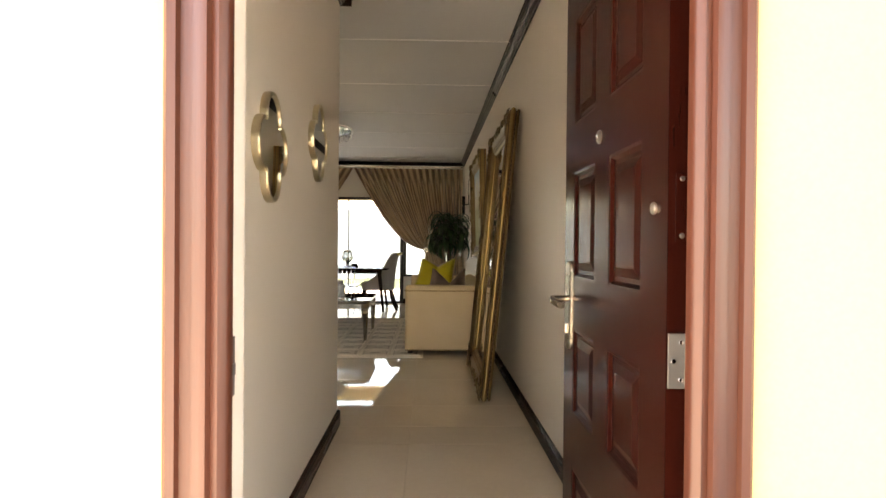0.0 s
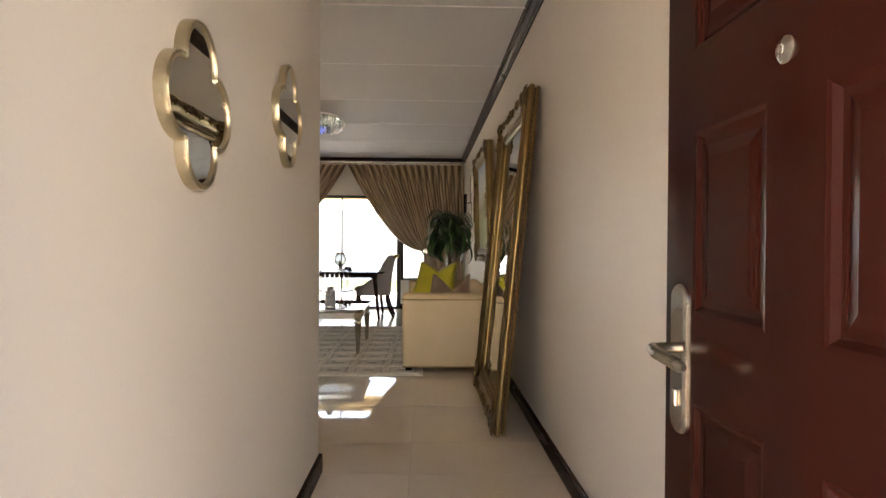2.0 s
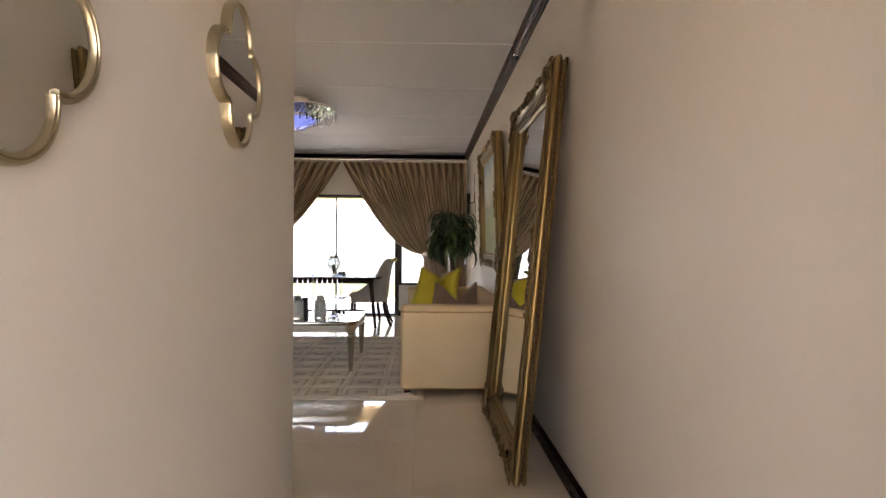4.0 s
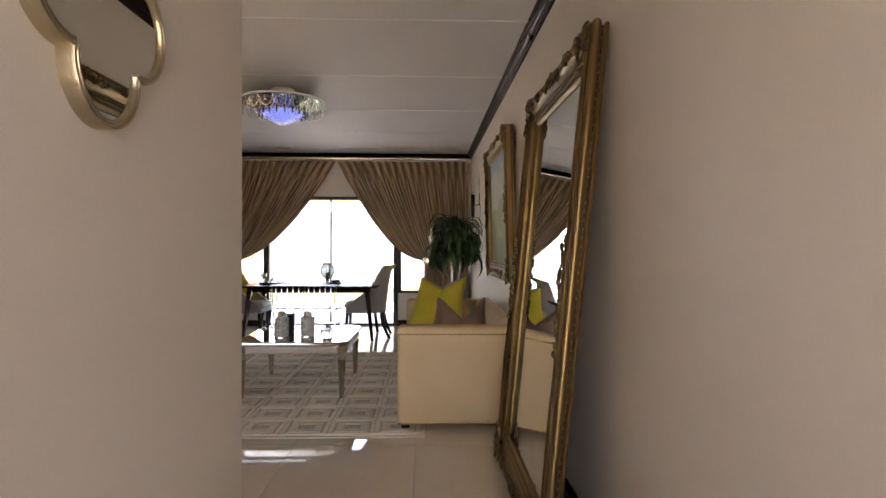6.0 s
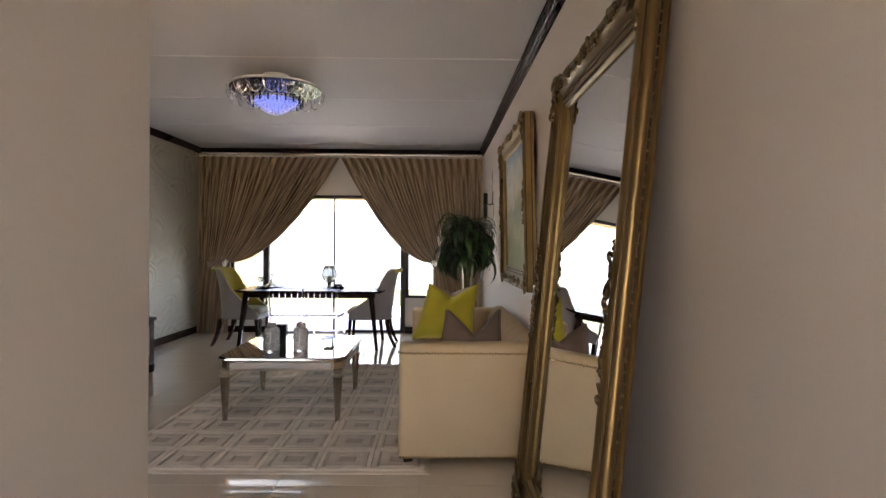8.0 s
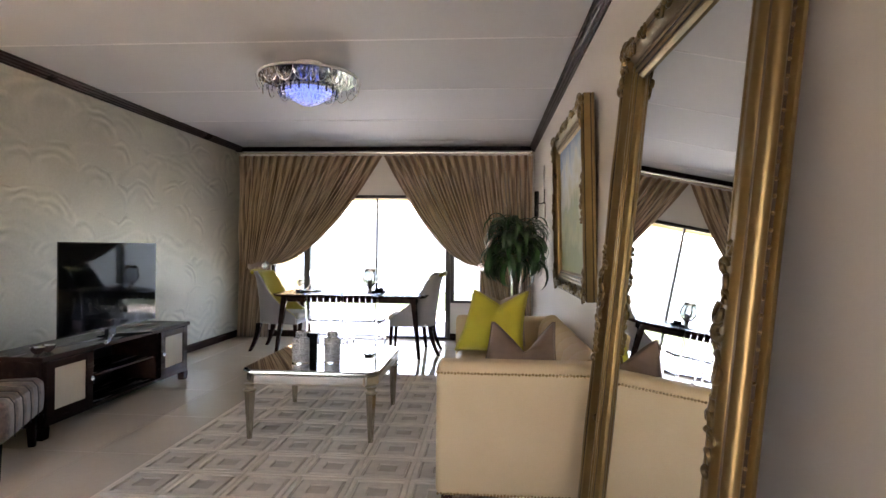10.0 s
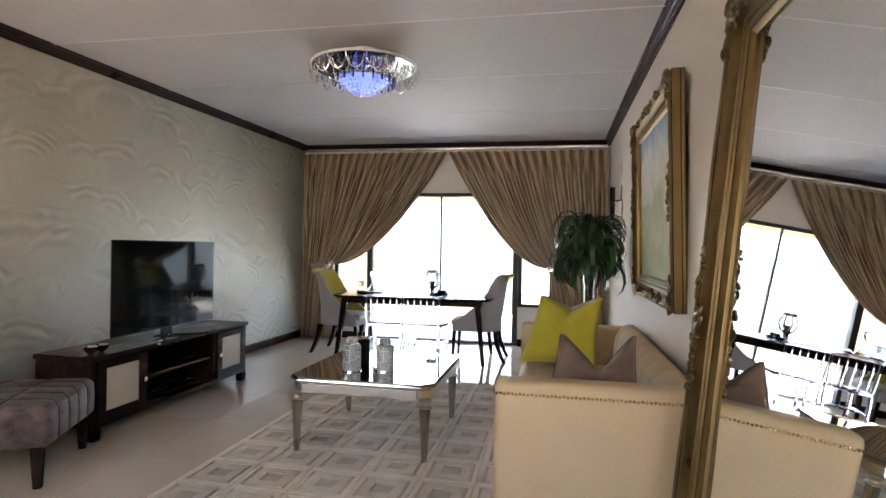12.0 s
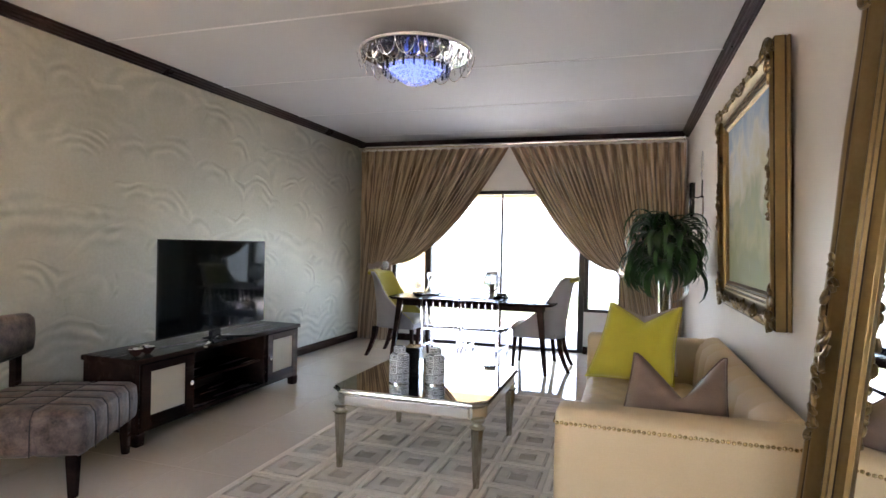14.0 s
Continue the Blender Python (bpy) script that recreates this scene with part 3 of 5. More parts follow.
for x in (-2.3, -0.95, 0.45):
    part("bracket", boxes((x - 0.012, x + 0.012, 0.0, 0.175, 0.012, 0.028), bevel=0.003), M_STEEL, rail)
for x, z, sg in ((-2.60, 1.07, 1), (0.53, 1.08, -1)):
    tb = thing("curtain_tieback", "crystal ball holdback with a silvery cloth band", "tieback", pose(x, 13.26, z), group="curtain tiebacks")
    bm = bmesh.new()
    bmesh.ops.create_icosphere(bm, subdivisions=2, radius=0.05)
    part("crystal_ball", bm, M_CRYS, tb)
    part("rosette", lathe([(0.0, 0), (0.055, 0.0), (0.06, 0.01), (0.045, 0.02), (0.0, 0.022)], 20), M_CHROME, tb, smooth=True, at=pose(0, 0.045, 0, 90, 0, 0))
    bm = bmesh.new()
    tube(bm, [(0, 0.05, 0), (0, 0.29, 0)], 0.01, 8)
    part("stem", bm, M_CHROME, tb)
    bm = bmesh.new()
    pts = [(-sg * 0.02 - sg * 0.24 * k / 8, 0.03 + 0.05 * math.sin(k / 8 * math.pi) * -1, 0.02 * math.sin(k * 0.8) - 0.012 * k / 8) for k in range(9)]
    rings = [[(p[0], p[1] - 0.006, p[2] - 0.035), (p[0], p[1] - 0.006, p[2] + 0.035), (p[0], p[1] + 0.004, p[2] + 0.035), (p[0], p[1] + 0.004, p[2] - 0.035)] for p in pts]
    loft(bm, rings)
    part("band", bm, M_PINK, tb, smooth=True)

# ---- front door ----
df = thing("door_frame", "reddish brown moulded wooden door frame", "door frame", pose(0, 0, 0), kind="structure")
ARCH = [(0, 0), (0, -0.018), (0.008, -0.026), (0.022, -0.026), (0.026, -0.018), (0.044, -0.020), (0.062, -0.034), (0.072, -0.034), (0.076, -0.024), (0.088, -0.028), (0.098, -0.022), (0.102, -0.012), (0.102, 0)]
part("architrave", extrude_profile(ARCH, (0.161, 3.119, 0), (0.161, 3.119, 2.16), (1, 0, 0), (0, 1, 0)), M_FRAME, df, smooth=True)
part("architrave", extrude_profile(ARCH, (1.086, 3.119, 0), (1.086, 3.119, 2.16), (-1, 0, 0), (0, 1, 0)), M_FRAME, df, smooth=True)
part("architrave", extrude_profile(ARCH, (0.161, 3.118, 2.16), (1.086, 3.118, 2.16), (0, 0, -1), (0, 1, 0)), M_FRAME, df)
part("jamb", boxes((0.167, 0.236, 3.121, 3.186, 0, 2.09), (0.236, 0.243, 3.121, 3.165, 0, 2.088), bevel=0.004), M_FRAME, df)
# this jamb takes the door's darker veneer instead of the frame's wood
part("jamb", boxes((1.047, 1.08, 3.121, 3.25, 0, 2.09), bevel=0.004), M_MAHOG, df, "hinge jamb in the door's darker veneer")
part("head", boxes((0.2365, 1.0115, 3.121, 3.186, 2.045, 2.089), bevel=0.003), M_FRAME, df)
sp = part("strike_plate", boxes((0.242, 0.2445, 3.166, 3.185, 0.935, 1.035), (0.2435, 0.247, 3.17, 3.182, 0.97, 0.99), bevel=0.001), M_HINGE, df, "steel strike plate")

door = thing("door_1", "open mahogany panelled front door against the hall wall", "door", pose(0, 0, 0), kind="structure")
Y0, Y1, XD = 3.235, 4.005, 1.003
ROWS = ((0.16, 0.53), (0.69, 0.945), (1.095, 1.41), (1.55, 1.86))
COLS = ((3.365, 3.575), (3.69, 3.90))


def door_leaf():
    """The leaf as a sheet of stiles and rails with sunk, raised-field panels."""
    bm = bmesh.new()
    ys = sorted({Y0, Y1, *[v for c in COLS for v in c]})
    zs = sorted({0.012, 2.04, *[v for r in ROWS for v in r]})
    cells = {(c[0], r[0]) for c in COLS for r in ROWS}
    for a, b in zip(ys, ys[1:]):
        for c, d in zip(zs, zs[1:]):
            if (a, c) in cells and any(abs(b - q[1]) < 1e-6 for q in COLS):
                loops = []
                for inset, depth in ((0, 0), (0.007, 0.0015), (0.016, 0.008), (0.026, 0.009), (0.031, 0.0075), (0.048, 0.003), (0.052, 0.003)):
                    loops.append([(XD + depth, a + inset, c + inset), (XD + depth, b - inset, c + inset), (XD + depth, b - inset, d - inset), (XD + depth, a + inset, d - inset)])
                vs = loft(bm, loops, caps=False)
                bm.faces.new(vs[-1])
            else:
                bm.faces.new([bm.verts.new(p) for p in ((XD, a, c), (XD, b, c), (XD, b, d), (XD, a, d))])
    bmesh.ops.remove_doubles(bm, verts=bm.verts, dist=1e-5)
    box(bm, XD + 0.016, XD + 0.044, Y0, Y1, 0.012, 2.04)
    for r in ((XD, XD + 0.016, Y0, Y0 + 0.002, 0.012, 2.04), (XD, XD + 0.016, Y1 - 0.002, Y1, 0.012, 2.04)):
        box(bm, *r)
    return bm


part("leaf", door_leaf(), M_MAHOG, door)
# thin pale strip put in for the highlight down the door's edge
part("edge_strip", boxes((XD + 0.0375, XD + 0.0425, Y0 - 0.002, Y0 - 0.0002, 0.012, 2.04)), M_STEEL, door, "thin pale strip standing for the edge highlight")
part("peephole", lathe([(0.0, 0), (0.017, 0), (0.018, 0.003), (0.012, 0.008), (0.0, 0.0085)], 24), M_STEEL, door, smooth=True, at=pose(XD, 3.649, 1.468, 0, -90, 0))
part("viewer_lens", lathe([(0.0, 0), (0.007, 0), (0.006, 0.003), (0.0, 0.004)], 16), M_CRYS, door, at=pose(XD - 0.0085, 3.649, 1.468, 0, -90, 0))
part("door_stud", lathe([(0.0, 0), (0.0115, 0), (0.012, 0.005), (0.009, 0.008), (0.0, 0.009)], 24), M_STEEL, door, smooth=True, at=pose(XD, 3.295, 1.265, 0, -90, 0))
bm = bmesh.new()
rings = []
for d, sc in ((0.0, 1.0), (0.004, 1.0), (0.0075, 0.86)):
    ring = []
    for k in range(28):
        a = 2 * math.pi * k / 28
        ring.append((XD - d, 3.944 + 0.029 * sc * math.cos(a), 1.01 + (0.106 if math.sin(a) > 0 else -0.106) + 0.029 * sc * math.sin(a)))
    rings.append(ring)
loft(bm, rings)
hp = part("handle_plate", bm, M_STEEL, door, "brushed nickel back plate", smooth=True)
bm = bmesh.new()
tube(bm, [(XD - 0.006, 3.944, 1.03), (XD - 0.035, 3.944, 1.03), (XD - 0.052, 3.938, 1.029), (XD - 0.058, 3.915, 1.027), (XD - 0.056, 3.87, 1.024), (XD - 0.052, 3.83, 1.02), (XD - 0.05, 3.822, 1.019)],
     [0.010, 0.010, 0.0115, 0.0115, 0.011, 0.010, 0.006], 12)
part("lever", bm, M_STEEL, hp, smooth=True)
part("lock_cylinder", boxes((XD - 0.014, XD - 0.007, 3.937, 3.951, 0.925, 0.955), bevel=0.003), M_STEEL, hp)
part("latch_plate", boxes((XD + 0.008, XD + 0.034, Y1, Y1 + 0.002, 0.9, 1.12)), M_STEEL, door)
for z in (0.26, 0.985, 1.265, 1.80):
    if z == 1.265:
        hb = part("recess_plate", boxes((XD + 0.012, XD + 0.036, Y0 - 0.004, Y0 - 0.001, 1.20, 1.325), bevel=0.001), M_MAHOG, door, "dark lock recess plate")
        part("screw", lathe([(0.0, 0), (0.005, 0), (0.004, 0.002), (0.0, 0.0022)], 10), M_STEEL, hb, at=pose(XD + 0.024, Y0 - 0.004, 1.315, 90, 0, 0))
        part("screw", lathe([(0.0, 0), (0.005, 0), (0.004, 0.002), (0.0, 0.0022)], 10), M_STEEL, hb, at=pose(XD + 0.024, Y0 - 0.004, 1.212, 90, 0, 0))
        continue
    hg = part("hinge", boxes((XD + 0.001, XD + 0.034, Y0 - 0.0045, Y0 - 0.0015, z - 0.05, z + 0.05), bevel=0.001), M_HINGE, door, "steel butt hinge")
    bm = bmesh.new()
    tube(bm, [(XD + 0.038, Y0 - 0.007, z - 0.052), (XD + 0.038, Y0 - 0.007, z + 0.052)], 0.006, 12)
    part("pin", bm, M_STEEL, hg, smooth=True)
    part("hinge_leaf", boxes((XD + 0.0405, XD + 0.0435, Y0 - 0.04, Y0 - 0.012, z - 0.05, z + 0.05), bevel=0.001), M_HINGE, hg)
    for dz in (-0.034, 0, 0.034):
        part("screw", lathe([(0.0, 0), (0.005, 0), (0.004, 0.002), (0.0, 0.0022)], 10), M_CHROME, hg, at=pose(XD + 0.017 + (0.008 if dz else -0.006), Y0 - 0.0045, z + dz, 90, 0, 0))


# ---- quatrefoil mirrors ----
def quatrefoil(y, z):
    q = thing("wall_mirror", "quatrefoil wall mirror in a champagne metal rim", "mirror", wall_frame((-0.02, y, z), (1, 0, 0)) @ Matrix.Scale(1.04, 4), group="quatrefoil mirrors")
    H = ((0.094, 0.088), (0.098, 0.088))

    def rad(a):
        best = 0
        for cx, cy, r in ((H[0][0], 0, H[0][1]), (-H[0][0], 0, H[0][1]), (0, H[1][0], H[1][1]), (0, -H[1][0], H[1][1])):
            d = cx * math.cos(a) + cy * math.sin(a)
            q2 = d * d - cx * cx - cy * cy + r * r
            if q2 > 0:
                best = max(best, d + math.sqrt(q2))
        return best
    n = 180
    bm = bmesh.new()
    rings = []
    for d, k in ((0.0, 0.985), (0.0195, 0.985)):
        rings.append([((rad(2 * math.pi * i / n) - 0.01) * math.cos(2 * math.pi * i / n), (rad(2 * math.pi * i / n) - 0.01) * math.sin(2 * math.pi * i / n), d) for i in range(n)])
    loft(bm, rings)
    part("glass", bm, M_MIRROR, q)
    for cx, cy, r in ((H[0][0], 0, H[0][1]), (-H[0][0], 0, H[0][1]), (0, H[1][0], H[1][1]), (0, -H[1][0], H[1][1])):
        base = math.atan2(cy, cx)
        angs = []
        for k in range(-90, 91):
            a = base + math.radians(k * 1.6)
            px, py = cx + r * math.cos(a), cy + r * math.sin(a)
            t = math.atan2(py, px)
            if math.hypot(px, py) >= rad(t) - 0.004:
                angs.append(a)
        bm = bmesh.new()
        prof = ((-0.010, 0.0), (-0.010, 0.022), (-0.0075, 0.026), (-0.0035, 0.026), (-0.0015, 0.022), (0.0005, 0.026), (0.005, 0.026), (0.007, 0.020), (0.007, 0.0))
        loft(bm, [[(cx + (r + o) * math.cos(a), cy + (r + o) * math.sin(a), d) for o, d in prof] for a in angs])
        part("rim", bm, M_CHAMP, q, smooth=True)
    return q


quatrefoil(4.305, 1.54)
quatrefoil(5.19, 1.712)


# ---- gilt frames ----
PROF = [(0.012, 0.0), (0.008, 0.004), (0.007, 0.012), (0.012, 0.017), (0.020, 0.020), (0.020, 0.028), (0.011, 0.032), (0.003, 0.039), (0.0, 0.048), (0.002, 0.058), (0.009, 0.066), (0.016, 0.069), (0.017, 0.074),
        (0.020, 0.080), (0.028, 0.087), (0.040, 0.088), (0.052, 0.083), (0.056, 0.078), (0.064, 0.079), (0.070, 0.074),
        (0.090, 0.058), (0.108, 0.051), (0.113, 0.058), (0.122, 0.058), (0.126, 0.050), (0.135, 0.049), (0.140, 0.055), (0.149, 0.054), (0.153, 0.046), (0.164, 0.046), (0.171, 0.040), (0.182, 0.032), (0.182, 0.012)]


def swirl(bm, rnd, x, y, z, size, turn, flip):
    """A curled leaf in relief."""
    pts, rad = [], []
    for k in range(15):
        a = turn + flip * k * 0.34
        r = size * (1 - k / 17)
        pts.append((x + r * math.cos(a), y + r * math.sin(a), z + 0.010 * math.sin(k / 15 * math.pi)))
        rad.append(0.004 + size * 0.17 * math.sin(math.pi * (k + 1.5) / 17))
    tube(bm, pts, rad, 7)


def ornament(rnd, length, width, z, n=9):
    """A cluster of curled leaves and berries along local x."""
    bm = bmesh.new()
    for i in range(n):
        f = (i + 0.5) / n - 0.5
        s = width * (0.62 - 0.55 * abs(f)) * rnd.uniform(0.8, 1.15)
        swirl(bm, rnd, f * length, rnd.uniform(-0.2, 0.3) * width, z + rnd.uniform(-0.004, 0.006), s, rnd.uniform(0, 6.28), rnd.choice((-1, 1)))
    for i in range(n):
        f = rnd.uniform(-0.5, 0.5)
        r = rnd.uniform(0.006, 0.013)
        bmesh.ops.create_icosphere(bm, subdivisions=1, radius=r, matrix=Matrix.Translation((f * length, rnd.uniform(-0.4, 0.45) * width * (1 - abs(f)), z + rnd.uniform(0.0, 0.012))))
    return bm


def gilt_frame(parent, w, h, sx, sz, material, seed, carved, plain=False):
    """Four mitred mouldings round a w x h panel, with carved clusters at the corners and middles. sx, sz: scales of the moulding's width and depth; plain: a flat outer side."""
    rnd = random.Random(seed)
    hw, hh = w / 2, h / 2
    corner = ((-1, -1), (1, -1), (1, 1), (-1, 1))
    for k in range(4):
        (ax, ay), (bx, by) = corner[k], corner[(k + 1) % 4]
        n = 56
        rings = []
        for i in range(n + 1):
            f = i / n
            wave = 0.5 - 0.5 * math.cos(2 * math.pi * f * 4)
            ring = []
            for j, (a, d) in enumerate(PROF):
                a, d = (0.008 if plain and 3 < j < 12 else a) * sx, d * sz
                if 12 < j < 17:
                    d -= 0.003 * wave * sz
                    a += 0.002 * wave
                px = (ax + (bx - ax) * f) * (hw - a)
                py = (ay + (by - ay) * f) * (hh - a)
                ring.append((px, py, d))
            rings.append(ring)
        bm = bmesh.new()
        loft(bm, rings)
        bm.faces.ensure_lookup_table()
        # grooves take the dark brown metal, the cove the polished gilt
        for q, f in enumerate(bm.faces):
            if len(f.verts) == 4 and q % len(PROF) in (4, 11, 16, 24, 28):
                f.material_index = 1
            elif len(f.verts) == 4 and q % len(PROF) in (19, 20):
                f.material_index = 2
        side = part("frame_side", bm, [material, M_DKBROWN, M_COVE], parent, smooth=True, angle=50)
        # bead row along the back edge
        L = (w if k % 2 == 0 else h)
        bm = bmesh.new()
        nb = int(L / 0.035)
        for i in range(nb):
            f = (i + 0.5) / nb
            px = (ax + (bx - ax) * f) * (hw - 0.019 * sx)
            py = (ay + (by - ay) * f) * (hh - 0.019 * sx)
            bmesh.ops.create_icosphere(bm, subdivisions=1, radius=0.005, matrix=Matrix.Translation((px, py, 0.024 * sz)))
        tagged(part("beading", bm, carved, side), kind="stuff")
        ox, oy = (ax + bx) / 2 * (hw - 0.06 * sx), (ay + by) / 2 * (hh - 0.06 * sx)
        part("carving", ornament(rnd, min(0.5, L * 0.24), 0.052, 0.076 * sz, 15), carved, side, smooth=True, at=pose(ox, oy, 0, 0, 0, 0 if k % 2 == 0 else 90))
        cx, cy = ax * (hw - 0.06 * sx), ay * (hh - 0.06 * sx)
        for turn in (0, 90):
            dx, dy = (-ax * 0.05, 0) if turn == 0 else (0, -ay * 0.05)
            part("carving", ornament(rnd, 0.2, 0.075, 0.076 * sz, 9), carved, side, smooth=True, at=pose(cx + dx, cy + dy, 0, 0, 0, turn))
        if k in (0, 2):
            for q in (-0.5, 0.5):
                part("carving", ornament(rnd, 0.12, 0.05, 0.08 * sz, 4), carved, side, smooth=True, at=pose(ox + q * w * 0.5, oy, 0))


MW, MH = 1.352, 2.225
m = Matrix.Translation((1.044, 7.139, 0.004)) @ Matrix.Rotation(radians(5.3), 4, "Y") @ wall_frame((0, 0, MH / 2), (-1, 0, 0))
fm = thing("floor_mirror", "tall carved gilt mirror leaning against the hall wall", "mirror", m)
gilt_frame(fm, MW, MH, 1.0, 1.0, M_GOLD, 5, M_BRONZE)
part("mirror_glass", boxes((-MW / 2 + 0.19, MW / 2 - 0.19, -MH / 2 + 0.19, MH / 2 - 0.19, 0.02, 0.026)), M_MIRROR, fm)
part("backboard", boxes((-MW / 2 + 0.03, MW / 2 - 0.03, -MH / 2 + 0.03, MH / 2 - 0.03, 0.004, 0.018)), M_ESP, fm)

PW, PH = 1.56, 1.31
m = Matrix.Translation((1.252, 9.615, 1.668)) @ Matrix.Rotation(radians(-1.6), 4, "Y") @ wall_frame((0, 0, 0), (-1, 0, 0))
pt = thing("painting", "faded landscape painting in a wide carved gilt frame", "painting", m)
gilt_frame(pt, PW, PH, 0.88, 0.95, M_GOLD, 11, M_BRONZE, plain=True)
part("canvas", boxes((-PW / 2 + 0.152, PW / 2 - 0.152, -PH / 2 + 0.152, PH / 2 - 0.152, 0.012, 0.028)), M_CANVAS, pt, "misty green and blue landscape canvas")


# ---- sofa ----
def tufted(x0, x1, y0, y1, z, nx, ny, puff, dimple, edge, step=0.025):
    """A padded slab from above: diamond buttoned top that rolls down at its edges."""
    bm = bmesh.new()
    NX, NY = max(8, int((x1 - x0) / step)), max(8, int((y1 - y0) / step))
    rows = []
    for i in range(NX + 1):
        row = []
        for j in range(NY + 1):
            u, v = i / NX, j / NY
            x, y = x0 + (x1 - x0) * u, y0 + (y1 - y0) * v
            du = min(u, 1 - u) * (x1 - x0) / edge
            dv = min(v, 1 - v) * (y1 - y0) / edge
            r = min(1, du) * min(1, dv)
            roll = math.sqrt(max(0, 1 - (1 - min(1, du)) ** 2)) * math.sqrt(max(0, 1 - (1 - min(1, dv)) ** 2))
            a, b = u * nx, v * ny
            d = abs(math.sin(math.pi * a) * math.sin(math.pi * b))
            d2 = abs(math.cos(math.pi * a / 1.0)) * abs(math.cos(math.pi * b))
            row.append(bm.verts.new((x, y, z + puff * (roll - 1) + dimple * r * (max(d, d2 * 0.9) ** 0.5 - 1))))
        rows.append(row)
    for i in range(NX):
        for j in range(NY):
            bm.faces.new((rows[i][j], rows[i + 1][j], rows[i + 1][j + 1], rows[i][j + 1]))
    # skirt
    ring = [rows[0][j] for j in range(NY + 1)] + [rows[i][NY] for i in range(1, NX + 1)] + [rows[NX][j] for j in range(NY - 1, -1, -1)] + [rows[i][0] for i in range(NX - 1, 0, -1)]
    low = [bm.verts.new((v.co.x, v.co.y, z - puff - 0.03)) for v in ring]
    for k in range(len(ring)):
        q = (k + 1) % len(ring)
        bm.faces.new((ring[k], ring[q], low[q], low[k]))
    bm.faces.new(low)
    return bm


sofa = thing("sofa", "cream upholstered sofa with brass nailhead trim along the arms", "sofa", pose(0, 0, 0))
SX0, SX1, SY0, SY1, SZ = 0.325, 1.225, 8.245, 10.40, 0.752
part("base", boxes((SX0 + 0.015, SX1 - 0.01, SY0 + 0.14, SY1 - 0.14, 0.055, 0.34), bevel=0.02, seg=3), M_SOFA, sofa, smooth=True)
for y0, y1 in ((SY0, SY0 + 0.155), (SY1 - 0.155, SY1)):
    bm = boxes((SX0, SX1, y0, y1, 0.05, SZ), bevel=0.045, seg=5)
    part("arm", bm, M_SOFA, sofa, smooth=True)
part("seat_cushion", tufted(SX0 + 0.01, 1.06, SY0 + 0.15, SY1 - 0.15, 0.475, 4, 10, 0.05, 0.034, 0.09), M_SOFA, sofa, "buttoned cream seat pad", smooth=True, angle=0)
# backrest with rolled, channelled front
bm = bmesh.new()
NY = 150
rings = []
for j in range(NY + 1):
    v = j / NY
    y = SY0 + 0.15 + (SY1 - SY0 - 0.17) * v
    ch = abs(math.sin(math.pi * v * 8)) ** 0.5
    sw = 0.024 * (ch - 1)
    prof = [(1.222, 0.30), (1.222, 0.735), (1.20, 0.762), (1.165, 0.772 + sw * 0.4), (1.115, 0.762 + sw * 0.7), (1.07, 0.728 + sw), (1.045 - sw, 0.67), (1.035 - sw, 0.58), (1.03 - sw, 0.50), (1.03, 0.42), (1.03, 0.30)]
    rings.append([(x, y, z) for x, z in prof])
loft(bm, rings)
part("backrest", bm, M_SOFA, sofa, "channelled cream back with a rolled top", smooth=True, angle=60)
nail = None
bm0 = bmesh.new()
lathe([(0.0078, 0.0), (0.0072, 0.003), (0.0048, 0.0054), (0.0, 0.0062)], 8, bm0)
for z, x0, x1 in ((0.695, SX0 + 0.012, SX1 - 0.03), (0.064, SX0 + 0.015, SX1 - 0.03)):
    n = 50
    for i in range(n):
        x = x0 + (x1 - x0) * i / (n - 1)
        m = pose(x, SY0 + 0.0005, z + 0.0015 * math.sin(i * 2.3), 90, 0, 0)
        if nail is None:
            nail = part("nailhead", bm0, M_BRASS, sofa, smooth=True, at=m)
        else:
            share(nail, sofa, m)
for z in (0.695,):
    for i in range(8):
        share(nail, sofa, pose(SX0 + 0.0005, SY0 + 0.02 + i * 0.0165, z, 0, -90, 0))
for x in (SX0 + 0.03, SX1 - 0.10):
    for y in (SY0 + 0.035, SY1 - 0.10):
        part("foot", leg((x + 0.03, y + 0.03, 0.06), (x + 0.03, y + 0.03, 0.0), 0.045, 0.038), M_ESP, sofa)


